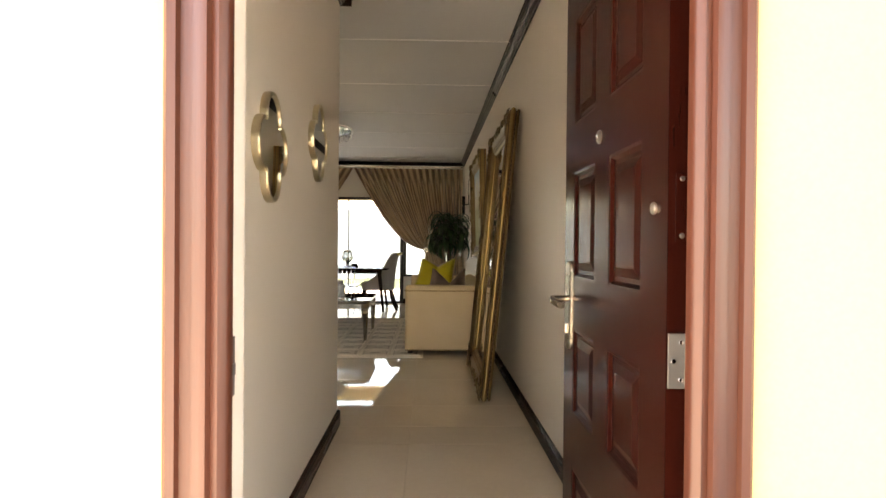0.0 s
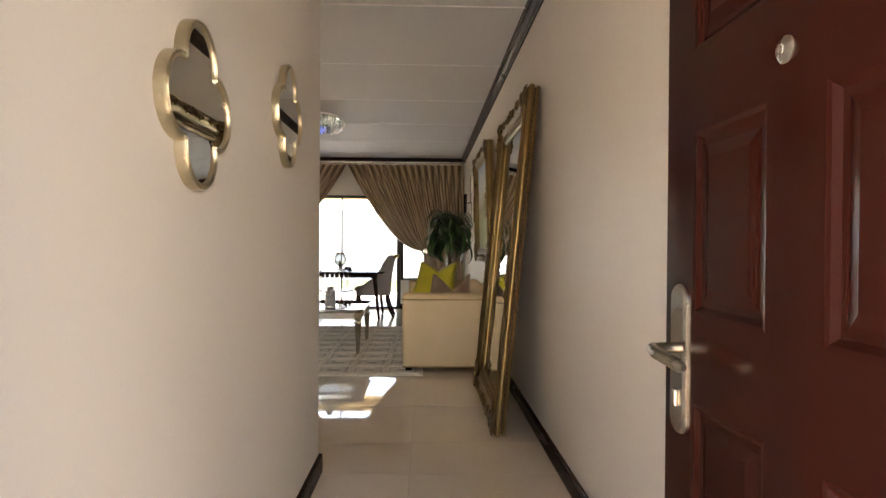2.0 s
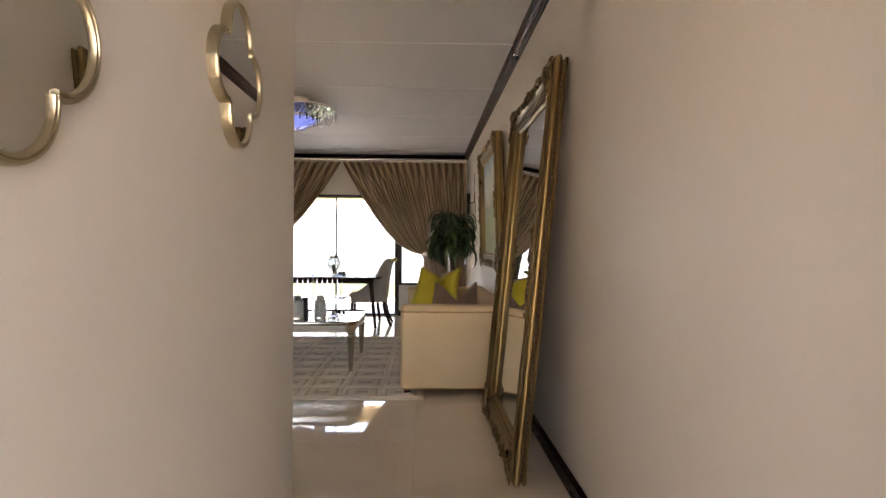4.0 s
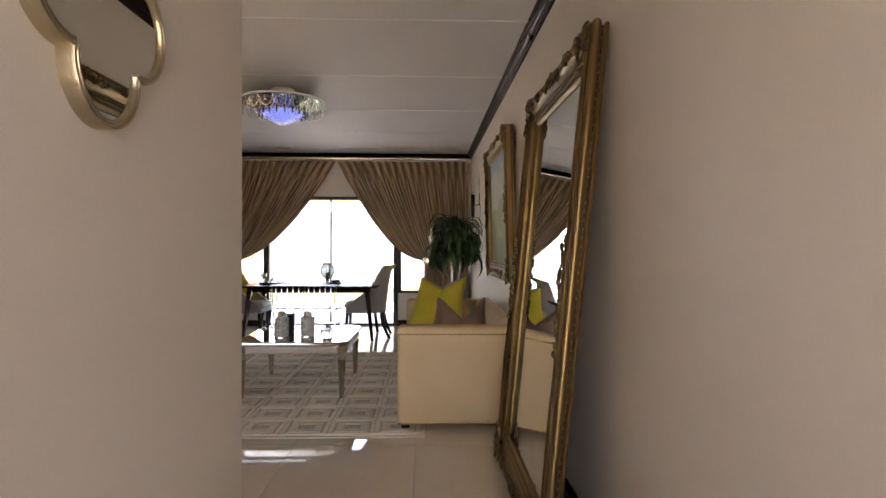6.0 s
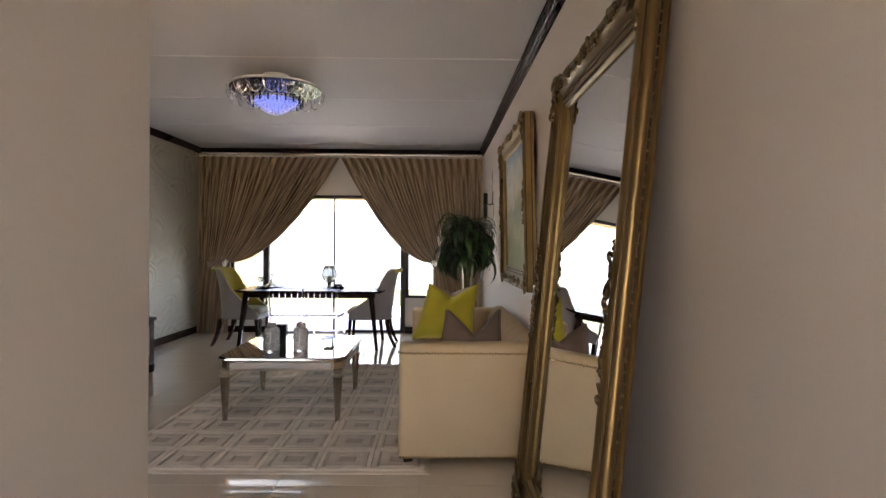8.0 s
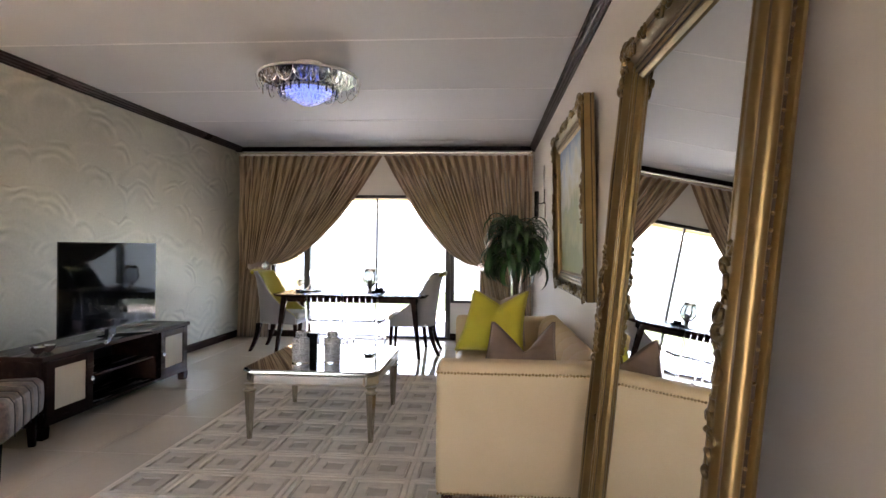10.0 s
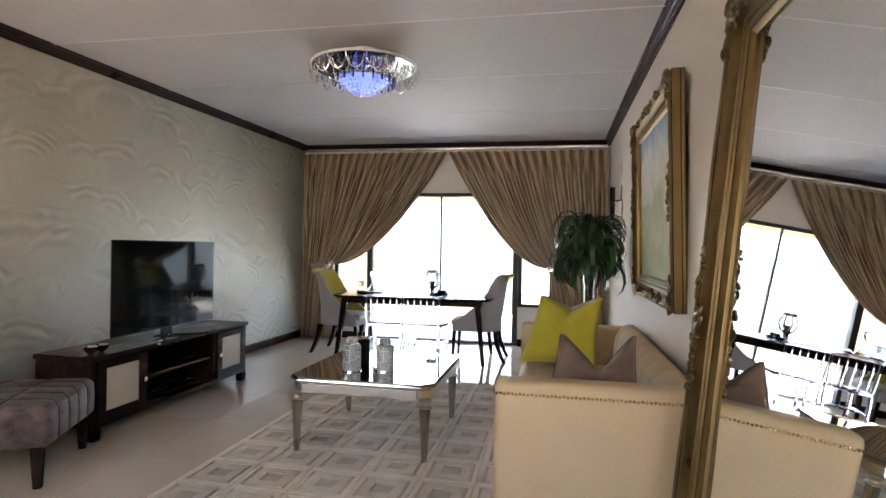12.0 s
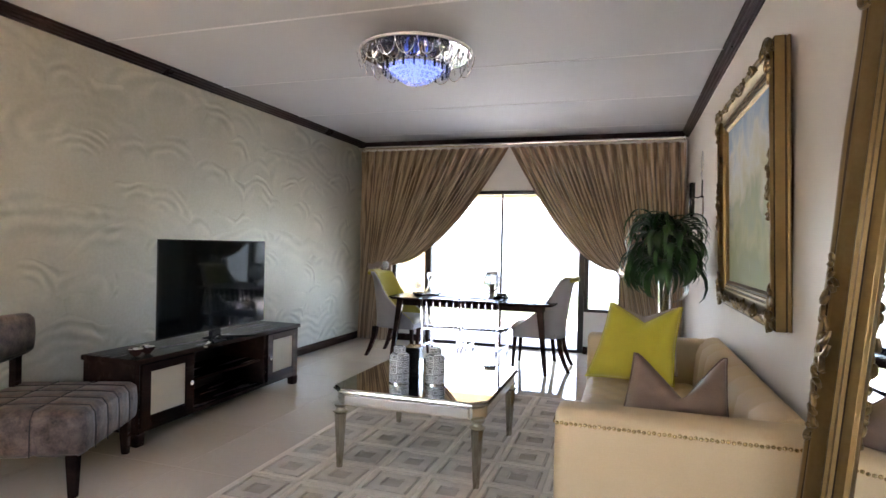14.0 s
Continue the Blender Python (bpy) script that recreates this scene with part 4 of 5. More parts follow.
def cushion(name, label, size, thick, chop, material, m, edge=None, seed=0, taper=0.0, shear=0.0):
    """A plump square cushion whose top edge is chopped in."""
    rnd = random.Random(seed)
    c = thing(name, label, "cushion", m, group="sofa cushions")
    n = 26
    bm = bmesh.new()
    grid = {}
    for side in (1, -1):
        for i in range(n + 1):
            for j in range(n + 1):
                u, v = i / n * 2 - 1, j / n * 2 - 1
                rim = i in (0, n) or j in (0, n)
                if rim and side == -1:
                    grid[side, i, j] = grid[1, i, j]
                    continue
                x = u * (1 - 0.08 * (1 - v * v)) * (1 - taper * v) * size / 2 + shear * v
                y = v * (1 - 0.05 * (1 - u * u)) * size / 2
                cut = max(0.0, 1 - abs(u) / 0.92) ** 1.1 * chop
                if v > -0.2:
                    y -= cut * size * ((v + 0.2) / 1.2) ** 1.6
                    x += math.copysign(1, u) * -0.02 * cut * size * abs(u)
                t = (max(0, (1 - u ** 4)) * max(0, (1 - v ** 4))) ** 0.55
                crease = 1 - 0.55 * math.exp(-(u / 0.22) ** 2) * max(0, (v + 0.15)) * (1 if chop > 0.05 else 0)
                z = side * thick / 2 * t * crease + 0.007 * noise.noise(Vector((u * 3 + seed, v * 3, side))) + 0.003 * noise.noise(Vector((u * 8 + seed, v * 8, side)))
                grid[side, i, j] = bm.verts.new((x, y, z))
        for i in range(n):
            for j in range(n):
                f = (grid[side, i, j], grid[side, i + 1, j], grid[side, i + 1, j + 1], grid[side, i, j + 1])
                bm.faces.new(f if side == 1 else f[::-1])
    part("cover", bm, material, c, smooth=True, angle=0)
    bm = bmesh.new()
    ring = [(i, 0) for i in range(n)] + [(n, j) for j in range(n)] + [(i, n) for i in range(n, 0, -1)] + [(0, j) for j in range(n, 0, -1)]
    src = c.children[0].data.vertices
    order = {}
    k = 0
    for side in (1,):
        for i in range(n + 1):
            for j in range(n + 1):
                order[i, j] = k
                k += 1
    pts = [src[order[q]].co for q in ring]
    tube(bm, pts + [pts[0]], 0.0045, 6, caps=False)
    part("piping", bm, edge or material, c, smooth=True)
    return c


def leaning(x, y, z, back, yaw):
    """A cushion's pose: stands at (x, y, z), faces -y turned by yaw, leans back."""
    return pose(x, y, z, 0, 0, yaw) @ pose(0, 0, 0, 90 - back, 0, 0)


cushion("cushion", "lime yellow velvet cushion with a chopped top", 0.515, 0.17, 0.22, M_YEL, leaning(0.66, 10.05, 0.742, 15, -10), seed=1, taper=0.10, shear=0.04)
cushion("cushion", "taupe satin cushion with a chopped top", 0.435, 0.17, 0.42, M_BRN, leaning(0.785, 8.58, 0.715, 24, 6), seed=2, taper=0.14, shear=0.03)
cushion("cushion", "rose taupe cushion behind the yellow one", 0.46, 0.10, 0.16, M_PINK, leaning(0.70, 10.18, 0.755, 12, -10), seed=3)

# ---- rug ----
rug = thing("rug", "patchwork cowhide rug with concentric taupe rectangles", "rug", pose(0, 0, 0))
RX0, RX1, RY0, RY1 = -1.462, 0.492, 8.165, 11.165


bm = boxes((RX0 - 0.03, RX1 + 0.03, RY0 - 0.04, RY1 + 0.04, 0.0045, 0.012), bevel=0.003)
part("backing", bm, M_RUGL, rug)
NXR, NYR = 6, 9
cw, cd = (RX1 - RX0) / NXR, (RY1 - RY0) / NYR


def rug_patch():
    """One patch: nested frames of light and dark hide, a painted shade ring, sewn grooves."""
    bm = bmesh.new()
    # the thin second band is dark for the shade beside the raised pile
    bands = ((0.500, 0.405, 0.012, 0), (0.400, 0.362, 0.003, 2), (0.358, 0.168, 0.011, 1), (0.162, 0.0, 0.005, 2))
    for a, b, h, mi in bands:
        k = 0.994
        def pt(sx, sy, r, z):
            y = sy * r * cd * k
            return (sx * r * cw * k, y, z)
        cs = ((-1, -1), (1, -1), (1, 1), (-1, 1))
        o0 = [bm.verts.new(pt(*c, a, 0)) for c in cs]
        o1 = [bm.verts.new(pt(*c, a - 0.008, h)) for c in cs]
        fs = []
        for i in range(4):
            j = (i + 1) % 4
            fs.append(bm.faces.new((o0[i], o0[j], o1[j], o1[i])))
        if b > 0:
            i1 = [bm.verts.new(pt(*c, b + 0.006, h)) for c in cs]
            i0 = [bm.verts.new(pt(*c, b, 0)) for c in cs]
            for i in range(4):
                j = (i + 1) % 4
                fs.append(bm.faces.new((o1[i], o1[j], i1[j], i1[i])))
                fs.append(bm.faces.new((i1[i], i1[j], i0[j], i0[i])))
        else:
            fs.append(bm.faces.new(o1))
        for f in fs:
            f.material_index = mi
    return bm


patch = None
for i in range(NXR):
    for j in range(NYR):
        y = RY0 + (j + 0.5) * cd
        m = pose(RX0 + (i + 0.5) * cw, y, 0.0122, 0, 0, 180 * ((i + j) % 2) + 1.2 * math.sin(i * 5.1 + j * 2.7))
        if patch is None:
            patch = part("patch", rug_patch(), [M_RUGL, M_RUGM, M_RUGD], rug, at=m)
        else:
            share(patch, rug, m)

# ---- coffee table ----
ct = thing("coffee_table", "square mirrored coffee table with tapered legs on the rug", "coffee table", pose(-0.61, 9.56, 0.017))
CX, CY, CH, CUT = 0.475, 0.52, 0.49, 0.075


def octa(x, y, cut, z):
    return [(-x + cut, -y, z), (x - cut, -y, z), (x, -y + cut, z), (x, y - cut, z), (x - cut, y, z), (-x + cut, y, z), (-x, y - cut, z), (-x, -y + cut, z)]


bm = bmesh.new()
loft(bm, [octa(CX, CY, CUT, CH - 0.012), octa(CX, CY, CUT, CH - 0.003), octa(CX - 0.004, CY - 0.004, CUT - 0.002, CH)])
part("tabletop", bm, M_MIRROR, ct, "bevelled mirror top")
bm = bmesh.new()
loft(bm, [octa(CX + 0.006, CY + 0.006, CUT, CH - 0.026), octa(CX + 0.008, CY + 0.008, CUT, CH - 0.02), octa(CX + 0.006, CY + 0.006, CUT, CH - 0.0125)])
part("edge_trim", bm, M_ANTIQ, ct)
oc = octa(CX - 0.008, CY - 0.008, CUT, 0)
for i in range(8):
    a, b = Vector(oc[i]), Vector(oc[(i + 1) % 8])
    d = (b - a).normalized()
    out = Vector((d.y, -d.x, 0))
    z0, z1 = CH - 0.105, CH - 0.0265
    bm = bmesh.new()
    rings = []
    for inset, depth in ((0, 0), (0.004, 0.004), (0.016, 0.010)):
        p, q = a + d * inset, b - d * inset
        rings.append([tuple(p + out * (depth - 0.012) + Vector((0, 0, z0 + inset))), tuple(q + out * (depth - 0.012) + Vector((0, 0, z0 + inset))),
                      tuple(q + out * (depth - 0.012) + Vector((0, 0, z1 - inset))), tuple(p + out * (depth - 0.012) + Vector((0, 0, z1 - inset)))])
    loft(bm, rings)
    part("apron_panel", bm, M_SMOKE, ct)
for sx in (-1, 1):
    for sy in (-1, 1):
        x, y = sx * (CX - 0.052), sy * (CY - 0.052)
        bm = leg((x, y, CH - 0.155), (x, y, 0.0), 0.037, 0.019, 8, math.pi / 8)
        lg = part("leg", bm, M_ANTIQ, ct, "faceted mirrored leg")
        part("collar", lathe([(0.03, 0.0), (0.046, 0.005), (0.046, 0.012), (0.03, 0.018), (0.026, 0.03), (0.04, 0.045), (0.042, 0.051)], 16), M_CHAMP, lg, smooth=True, at=pose(x, y, CH - 0.156))

TT = 0.017 + CH
for x, y, s in ((-0.75, 9.315, 1.0), (-0.535, 9.375, 0.98)):
    jar = thing("ginger_jar", "silver lidded jar with a maze pattern on the mirrored table", "jar", pose(x, y, TT + 0.001, 0, 0, 40 * s) @ Matrix.Scale(s, 4), group="silver jars")
    part("body", lathe([(0.054, 0), (0.060, 0.004), (0.062, 0.02), (0.062, 0.155), (0.059, 0.17), (0.048, 0.18), (0.036, 0.184)], 40, uv=True), M_JAR, jar, smooth=True)
    part("lid", lathe([(0.036, 0.1845), (0.038, 0.186), (0.038, 0.212), (0.034, 0.222), (0.020, 0.227), (0.0, 0.229)], 32, uv=True), M_JAR, jar, smooth=True)
    part("base_ring", lathe([(0.055, 0.0), (0.0635, 0.001), (0.0635, 0.007), (0.055, 0.008)], 40), M_CHROME, jar, smooth=True)
bx = thing("box", "upright black lacquer box behind the jars", "box", pose(-0.735, 9.53, TT + 0.001, 0, 0, 8))
part("case", boxes((-0.05, 0.05, -0.07, 0.07, 0, 0.165), bevel=0.004), M_TVB, bx)
part("lid", boxes((-0.052, 0.052, -0.072, 0.072, 0.1655, 0.19), bevel=0.004), M_TVB, bx)

# ---- television cabinet ----
cb = thing("tv_cabinet", "espresso wood television cabinet with cream panelled doors", "cabinet", pose(-2.87, 8.92, 0))
D, W, H = 0.46, 1.90, 0.577
part("top", boxes((-0.012, D + 0.012, -0.012, W + 0.012, H - 0.035, H), bevel=0.006), M_ESP, cb)
part("side_panel", boxes((0, D - 0.01, 0, 0.03, 0.09, H - 0.036), bevel=0.003), M_ESP, cb)
part("side_panel", boxes((0, D - 0.01, W - 0.03, W, 0.09, H - 0.036), bevel=0.003), M_ESP, cb)
part("bottom", boxes((0.002, D - 0.004, 0.031, W - 0.031, 0.09, 0.12), bevel=0.003), M_ESP, cb)
part("back", boxes((0.002, 0.014, 0.031, W - 0.031, 0.121, H - 0.036)), M_BLACK, cb)
part("divider", boxes((0.015, D - 0.015, 0.50, 0.53, 0.121, H - 0.036)), M_ESP, cb)
part("divider", boxes((0.015, D - 0.015, W - 0.53, W - 0.50, 0.121, H - 0.036)), M_ESP, cb)
part("shelf", boxes((0.015, D - 0.05, 0.531, W - 0.531, 0.31, 0.33), bevel=0.002), M_ESP, cb)
for y0, y1, knob in ((0.034, 0.498, 0.468), (W - 0.498, W - 0.034, W - 0.468)):
    dr = part("door", boxes((D - 0.012, D + 0.008, y0, y0 + 0.075, 0.124, H - 0.04), (D - 0.012, D + 0.008, y1 - 0.075, y1, 0.124, H - 0.04),
                            (D - 0.012, D + 0.0075, y0 + 0.075, y1 - 0.075, 0.124, 0.19), (D - 0.012, D + 0.0075, y0 + 0.075, y1 - 0.075, H - 0.095, H - 0.04), bevel=0.003), M_ESP, cb)
    part("panel", boxes((D - 0.010, D - 0.001, y0 + 0.075, y1 - 0.075, 0.19, H - 0.095), bevel=0.002), M_CREAMP, dr, "cream leather panel")
    part("knob", lathe([(0.007, 0), (0.007, 0.008), (0.017, 0.012), (0.018, 0.016), (0.012, 0.021), (0.0, 0.022)], 20), M_CHROME, dr, "round chrome knob", smooth=True, at=pose(D + 0.008, knob, 0.33, 0, 90, 0))
for x in (0.035, D - 0.035):
    for y in (0.04, W - 0.04):
        part("leg", leg((x, y, 0.0895), (x, y, 0.0), 0.055, 0.048), M_ESP, cb)

# ---- television ----
tv = thing("television", "black flat screen television on a chrome forked stand", "television", pose(-2.475, 9.745, H + 0.001))
part("back_case", boxes((-0.045, -0.0125, -0.56, 0.56, 0.14, 0.72), bevel=0.01), M_TVB, tv)
part("bezel", boxes((-0.012, 0.0, -0.605, 0.605, 0.085, 0.785), bevel=0.004), M_TVB, tv)
part("screen", boxes((0.0005, 0.002, -0.594, 0.594, 0.10, 0.775)), M_TVSCR, tv)
part("neck", boxes((-0.04, 0.0, -0.05, 0.05, 0.03, 0.0845), bevel=0.006), M_TVB, tv)
for ang, ln, material in ((-62, 0.34, M_CHROME), (62, 0.34, M_TVB), (180, 0.12, M_TVB)):
    bm = bmesh.new()
    loft(bm, [[(x, -w, z0), (x, w, z0), (x, w, z1), (x, -w, z1)] for x, w, z0, z1 in ((0.0, 0.022, 0.004, 0.04), (ln * 0.5, 0.018, 0.002, 0.026), (ln, 0.013, 0.0, 0.013))])
    bmesh.ops.bevel(bm, geom=list(bm.edges), offset=0.003, segments=2, affect="EDGES")
    part("stand_leg", bm, material, tv, "polished chrome stand leg" if material is M_CHROME else "gloss black stand leg", at=pose(-0.01, 0, 0, 0, 0, ang))
gl = thing("glass_ornament", "small cut crystal bowls on the television cabinet", "ornament", pose(-2.52, 9.06, H + 0.001))
for dy in (-0.048, 0.048):
    part("bowl", lathe([(0.012, 0), (0.02, 0.004), (0.040, 0.026), (0.047, 0.050), (0.040, 0.046), (0.018, 0.016), (0.0, 0.012)], 9), M_CHROME, gl, at=pose(0, dy, 0))

# ---- slipper chair ----
ch = thing("slipper_chair", "low taupe crushed velvet chair with dark piping and tapered legs", "chair", pose(-2.545, 8.43, 0, 0, 0, 24.5))


def padded(x0, x1, y0, y1, z0, z1, grooves_x, grooves_y, depth, r=0.045):
    """A soft block whose top and sides are drawn in along sewn lines."""
    bm = boxes((x0, x1, y0, y1, z0, z1))
    bmesh.ops.subdivide_edges(bm, edges=list(bm.edges), cuts=44, use_grid_fill=True)
    cx, cy, cz = (x0 + x1) / 2, (y0 + y1) / 2, (z0 + z1) / 2
    hx, hy, hz = (x1 - x0) / 2 - r, (y1 - y0) / 2 - r, (z1 - z0) / 2 - r
    for v in bm.verts:
        p = v.co - Vector((cx, cy, cz))
        core = Vector((max(-hx, min(hx, p.x)), max(-hy, min(hy, p.y)), max(-hz, min(hz, p.z))))
        d = p - core
        nrm = d.normalized() if d.length > 1e-6 else Vector((0, 0, 1))
        g = 1.0
        for gx in grooves_x:
            g = min(g, 1 - math.exp(-((v.co.x - gx) / 0.018) ** 2) * (abs(nrm.x) < 0.9))
        for gy in grooves_y:
            g = min(g, 1 - math.exp(-((v.co.y - gy) / 0.018) ** 2) * (abs(nrm.y) < 0.9))
        puff = 0.012 * (1 - (p.z / (hz + r)) ** 2) if abs(nrm.z) < 0.5 else 0.014 * (1 - (p.x / (hx + r)) ** 2) * (1 - (p.y / (hy + r)) ** 2)
        v.co = Vector((cx, cy, cz)) + core + nrm * (r + puff - depth * (1 - g))
    return bm


gy = [-0.21, -0.07, 0.07, 0.21]
gx = [-0.11, 0.10]
part("seat", padded(-0.35, 0.35, -0.345, 0.345, 0.215, 0.46, gx, gy, 0.012), M_VELV, ch, "grooved crushed velvet seat", smooth=True, angle=0)
for y in gy:
    bm = bmesh.new()
    tube(bm, [(0.356, y, 0.225), (0.357, y, 0.34), (0.352, y, 0.42), (0.325, y, 0.459), (0.25, y, 0.464), (0, y, 0.468), (-0.3, y, 0.46)], 0.0032, 6)
    part("piping", bm, M_PIPE, ch, smooth=True)
for x in gx:
    for sg in (-1, 1):
        bm = bmesh.new()
        tube(bm, [(x, sg * 0.351, 0.225), (x, sg * 0.352, 0.34), (x, sg * 0.347, 0.42), (x, sg * 0.32, 0.459), (x, sg * 0.25, 0.463), (x, 0, 0.467)], 0.0028, 6)
        part("piping", bm, M_PIPE, ch, smooth=True)
bm = padded(-0.36, -0.26, -0.33, 0.345, 0.64, 0.885, [], [], 0.0, 0.04)
part("backrest", bm, M_VELV, ch, "crushed velvet back pad", smooth=True, angle=0)
for y in (-0.24, 0.24):
    part("back_post", boxes((-0.335, -0.295, y - 0.03, y + 0.03, 0.30, 0.66), bevel=0.004), M_ESP, ch)
for x in (-0.29, 0.29):
    for y in (-0.305, 0.305):
        part("leg", leg((x, y, 0.235), (x * 1.02, y * 1.02, 0.0), 0.042, 0.028), M_ESP, ch)

# ---- dining table ----
dt = thing("dining_table", "long dark wood dining table with splayed tapered legs", "dining table", pose(-1.09, 12.5, 0))
TX, TY, TH = 0.97, 0.46, 0.76
bm = bmesh.new()
rings = []
n = 96
for z, s in ((TH - 0.030, 0.965), (TH - 0.014, 0.996), (TH - 0.005, 1.0), (TH, 0.992)):
    ring = []
    for k in range(n):
        a = 2 * math.pi * k / n
        cs, sn = math.cos(a), math.sin(a)
        e = 0.22
        ring.append((math.copysign(abs(cs) ** e, cs) * TX * s, math.copysign(abs(sn) ** e, sn) * TY * s, z))
    rings.append(ring)
loft(bm, rings)
part("tabletop", bm, M_ESP, dt, smooth=True)
for y in (-0.36, 0.36):
    part("apron", boxes((-0.80, 0.80, y - 0.012, y + 0.012, TH - 0.095, TH - 0.031), bevel=0.003), M_ESP, dt)
for x in (-0.83, 0.83):
    part("apron", boxes((x - 0.012, x + 0.012, -0.33, 0.33, TH - 0.095, TH - 0.031), bevel=0.003), M_ESP, dt)
for sx in (-1, 1):
    for sy in (-1, 1):
        part("leg", leg((sx * 0.80, sy * 0.36, TH - 0.031), (sx * 0.885, sy * 0.425, 0.0), 0.05, 0.026), M_ESP, dt)


# ---- upholstered dining chairs ----
def dining_chair(m, label):
    """Scoop-backed chair that faces local +x."""
    c = thing("dining_chair", label, "chair", m, group="upholstered dining chairs")
    for y in (-0.235, 0.235):
        part("leg", leg((0.255, y * 0.95, 0.36), (0.275, y, 0.0), 0.032, 0.019), M_ESP, c)
        bm = bmesh.new()
        rings = []
        for k in range(7):
            f = k / 6
            x = -0.23 - 0.11 * f ** 1.8
            r = 0.030 - 0.012 * f
            yy = y * 0.9 + y * 0.12 * f
            rings.append([(x - r, yy - r, 0.36 * (1 - f)), (x + r, yy - r, 0.36 * (1 - f)), (x + r, yy + r, 0.36 * (1 - f)), (x - r, yy + r, 0.36 * (1 - f))])
        loft(bm, rings)
        part("leg", bm, M_ESP, c, "curved dark back leg")
    part("seat_frame", boxes((-0.20, 0.285, -0.245, 0.245, 0.355, 0.425), bevel=0.025, seg=3), M_GREYF, c, smooth=True)
    part("seat", padded(-0.15, 0.30, -0.222, 0.222, 0.415, 0.50, [], [], 0.0, 0.035), M_SEATF, c, "pale beige seat pad", smooth=True, angle=0)
    # wrapping back: plan is a U, its top falls from the back to the arms
    def shell(off, zlow, inner):
        bm = bmesh.new()
        rows = []
        NS, NZ = 48, 16
        for i in range(NS + 1):
            s = i / NS * 2 - 1
            a = abs(s)
            if a < 0.5:
                ang = s / 0.5 * math.pi / 2
                px, py = -0.06 - 0.21 * math.cos(ang) - off * math.cos(ang), (0.262 + off) * math.sin(ang)
            else:
                f = (a - 0.5) / 0.5
                px, py = -0.06 + 0.335 * f, math.copysign(0.262 + off - 0.012 * f, s)
            fall = max(0.0, (px + 0.125) / 0.40)
            top = 1.015 - (0.56 * (min(1, fall) ** 0.45))
            row = []
            for k in range(NZ + 1):
                g = k / NZ
                z = zlow + (top - zlow) * g
                rake = -0.085 * max(0, (z - 0.42) / 0.6) ** 1.5
                roll = -0.035 * max(0, (z - 0.93) / 0.085) ** 2
                w = max(0, 1 - fall * 1.2)
                row.append(bm.verts.new((px + (rake + roll) * w, py * (1 - 0.10 * max(0, (z - 0.45) / 0.55) * w), z)))
            rows.append(row)
        for i in range(NS):
            for k in range(NZ):
                bm.faces.new((rows[i][k], rows[i + 1][k], rows[i + 1][k + 1], rows[i][k + 1]))
        return bm
    o = part("outer_back", shell(0.006, 0.36, False), M_GREYF, c, "lilac grey outer back", smooth=True, angle=0)
    md = o.modifiers.new("thickness", "SOLIDIFY")
    md.thickness, md.offset = 0.02, 0
    q = part("inner_back", shell(-0.022, 0.44, True), M_YELF, c, "mustard yellow inner back", smooth=True, angle=0)
    md = q.modifiers.new("thickness", "SOLIDIFY")
    md.thickness, md.offset = 0.03, 0
    bm = bmesh.new()
    tube(bm, [(-0.345, -0.19, 1.0), (-0.392, -0.1, 1.012), (-0.392, 0.1, 1.012), (-0.345, 0.19, 1.0)], [0.022, 0.028, 0.028, 0.022], 12)
    part("top_roll", bm, M_YELF, c, "rolled yellow top edge", smooth=True)
    return c


dc = dining_chair(pose(-2.05, 12.54, 0.004, 0, 0, -4), "grey and yellow scoop-backed chair at the table's end beside the wallpaper")
tagged(copy_thing(dc, pose(-0.33, 12.55, 0.004, 0, 0, 181)), "grey and yellow scoop-backed chair at the table's end beside the sofa")


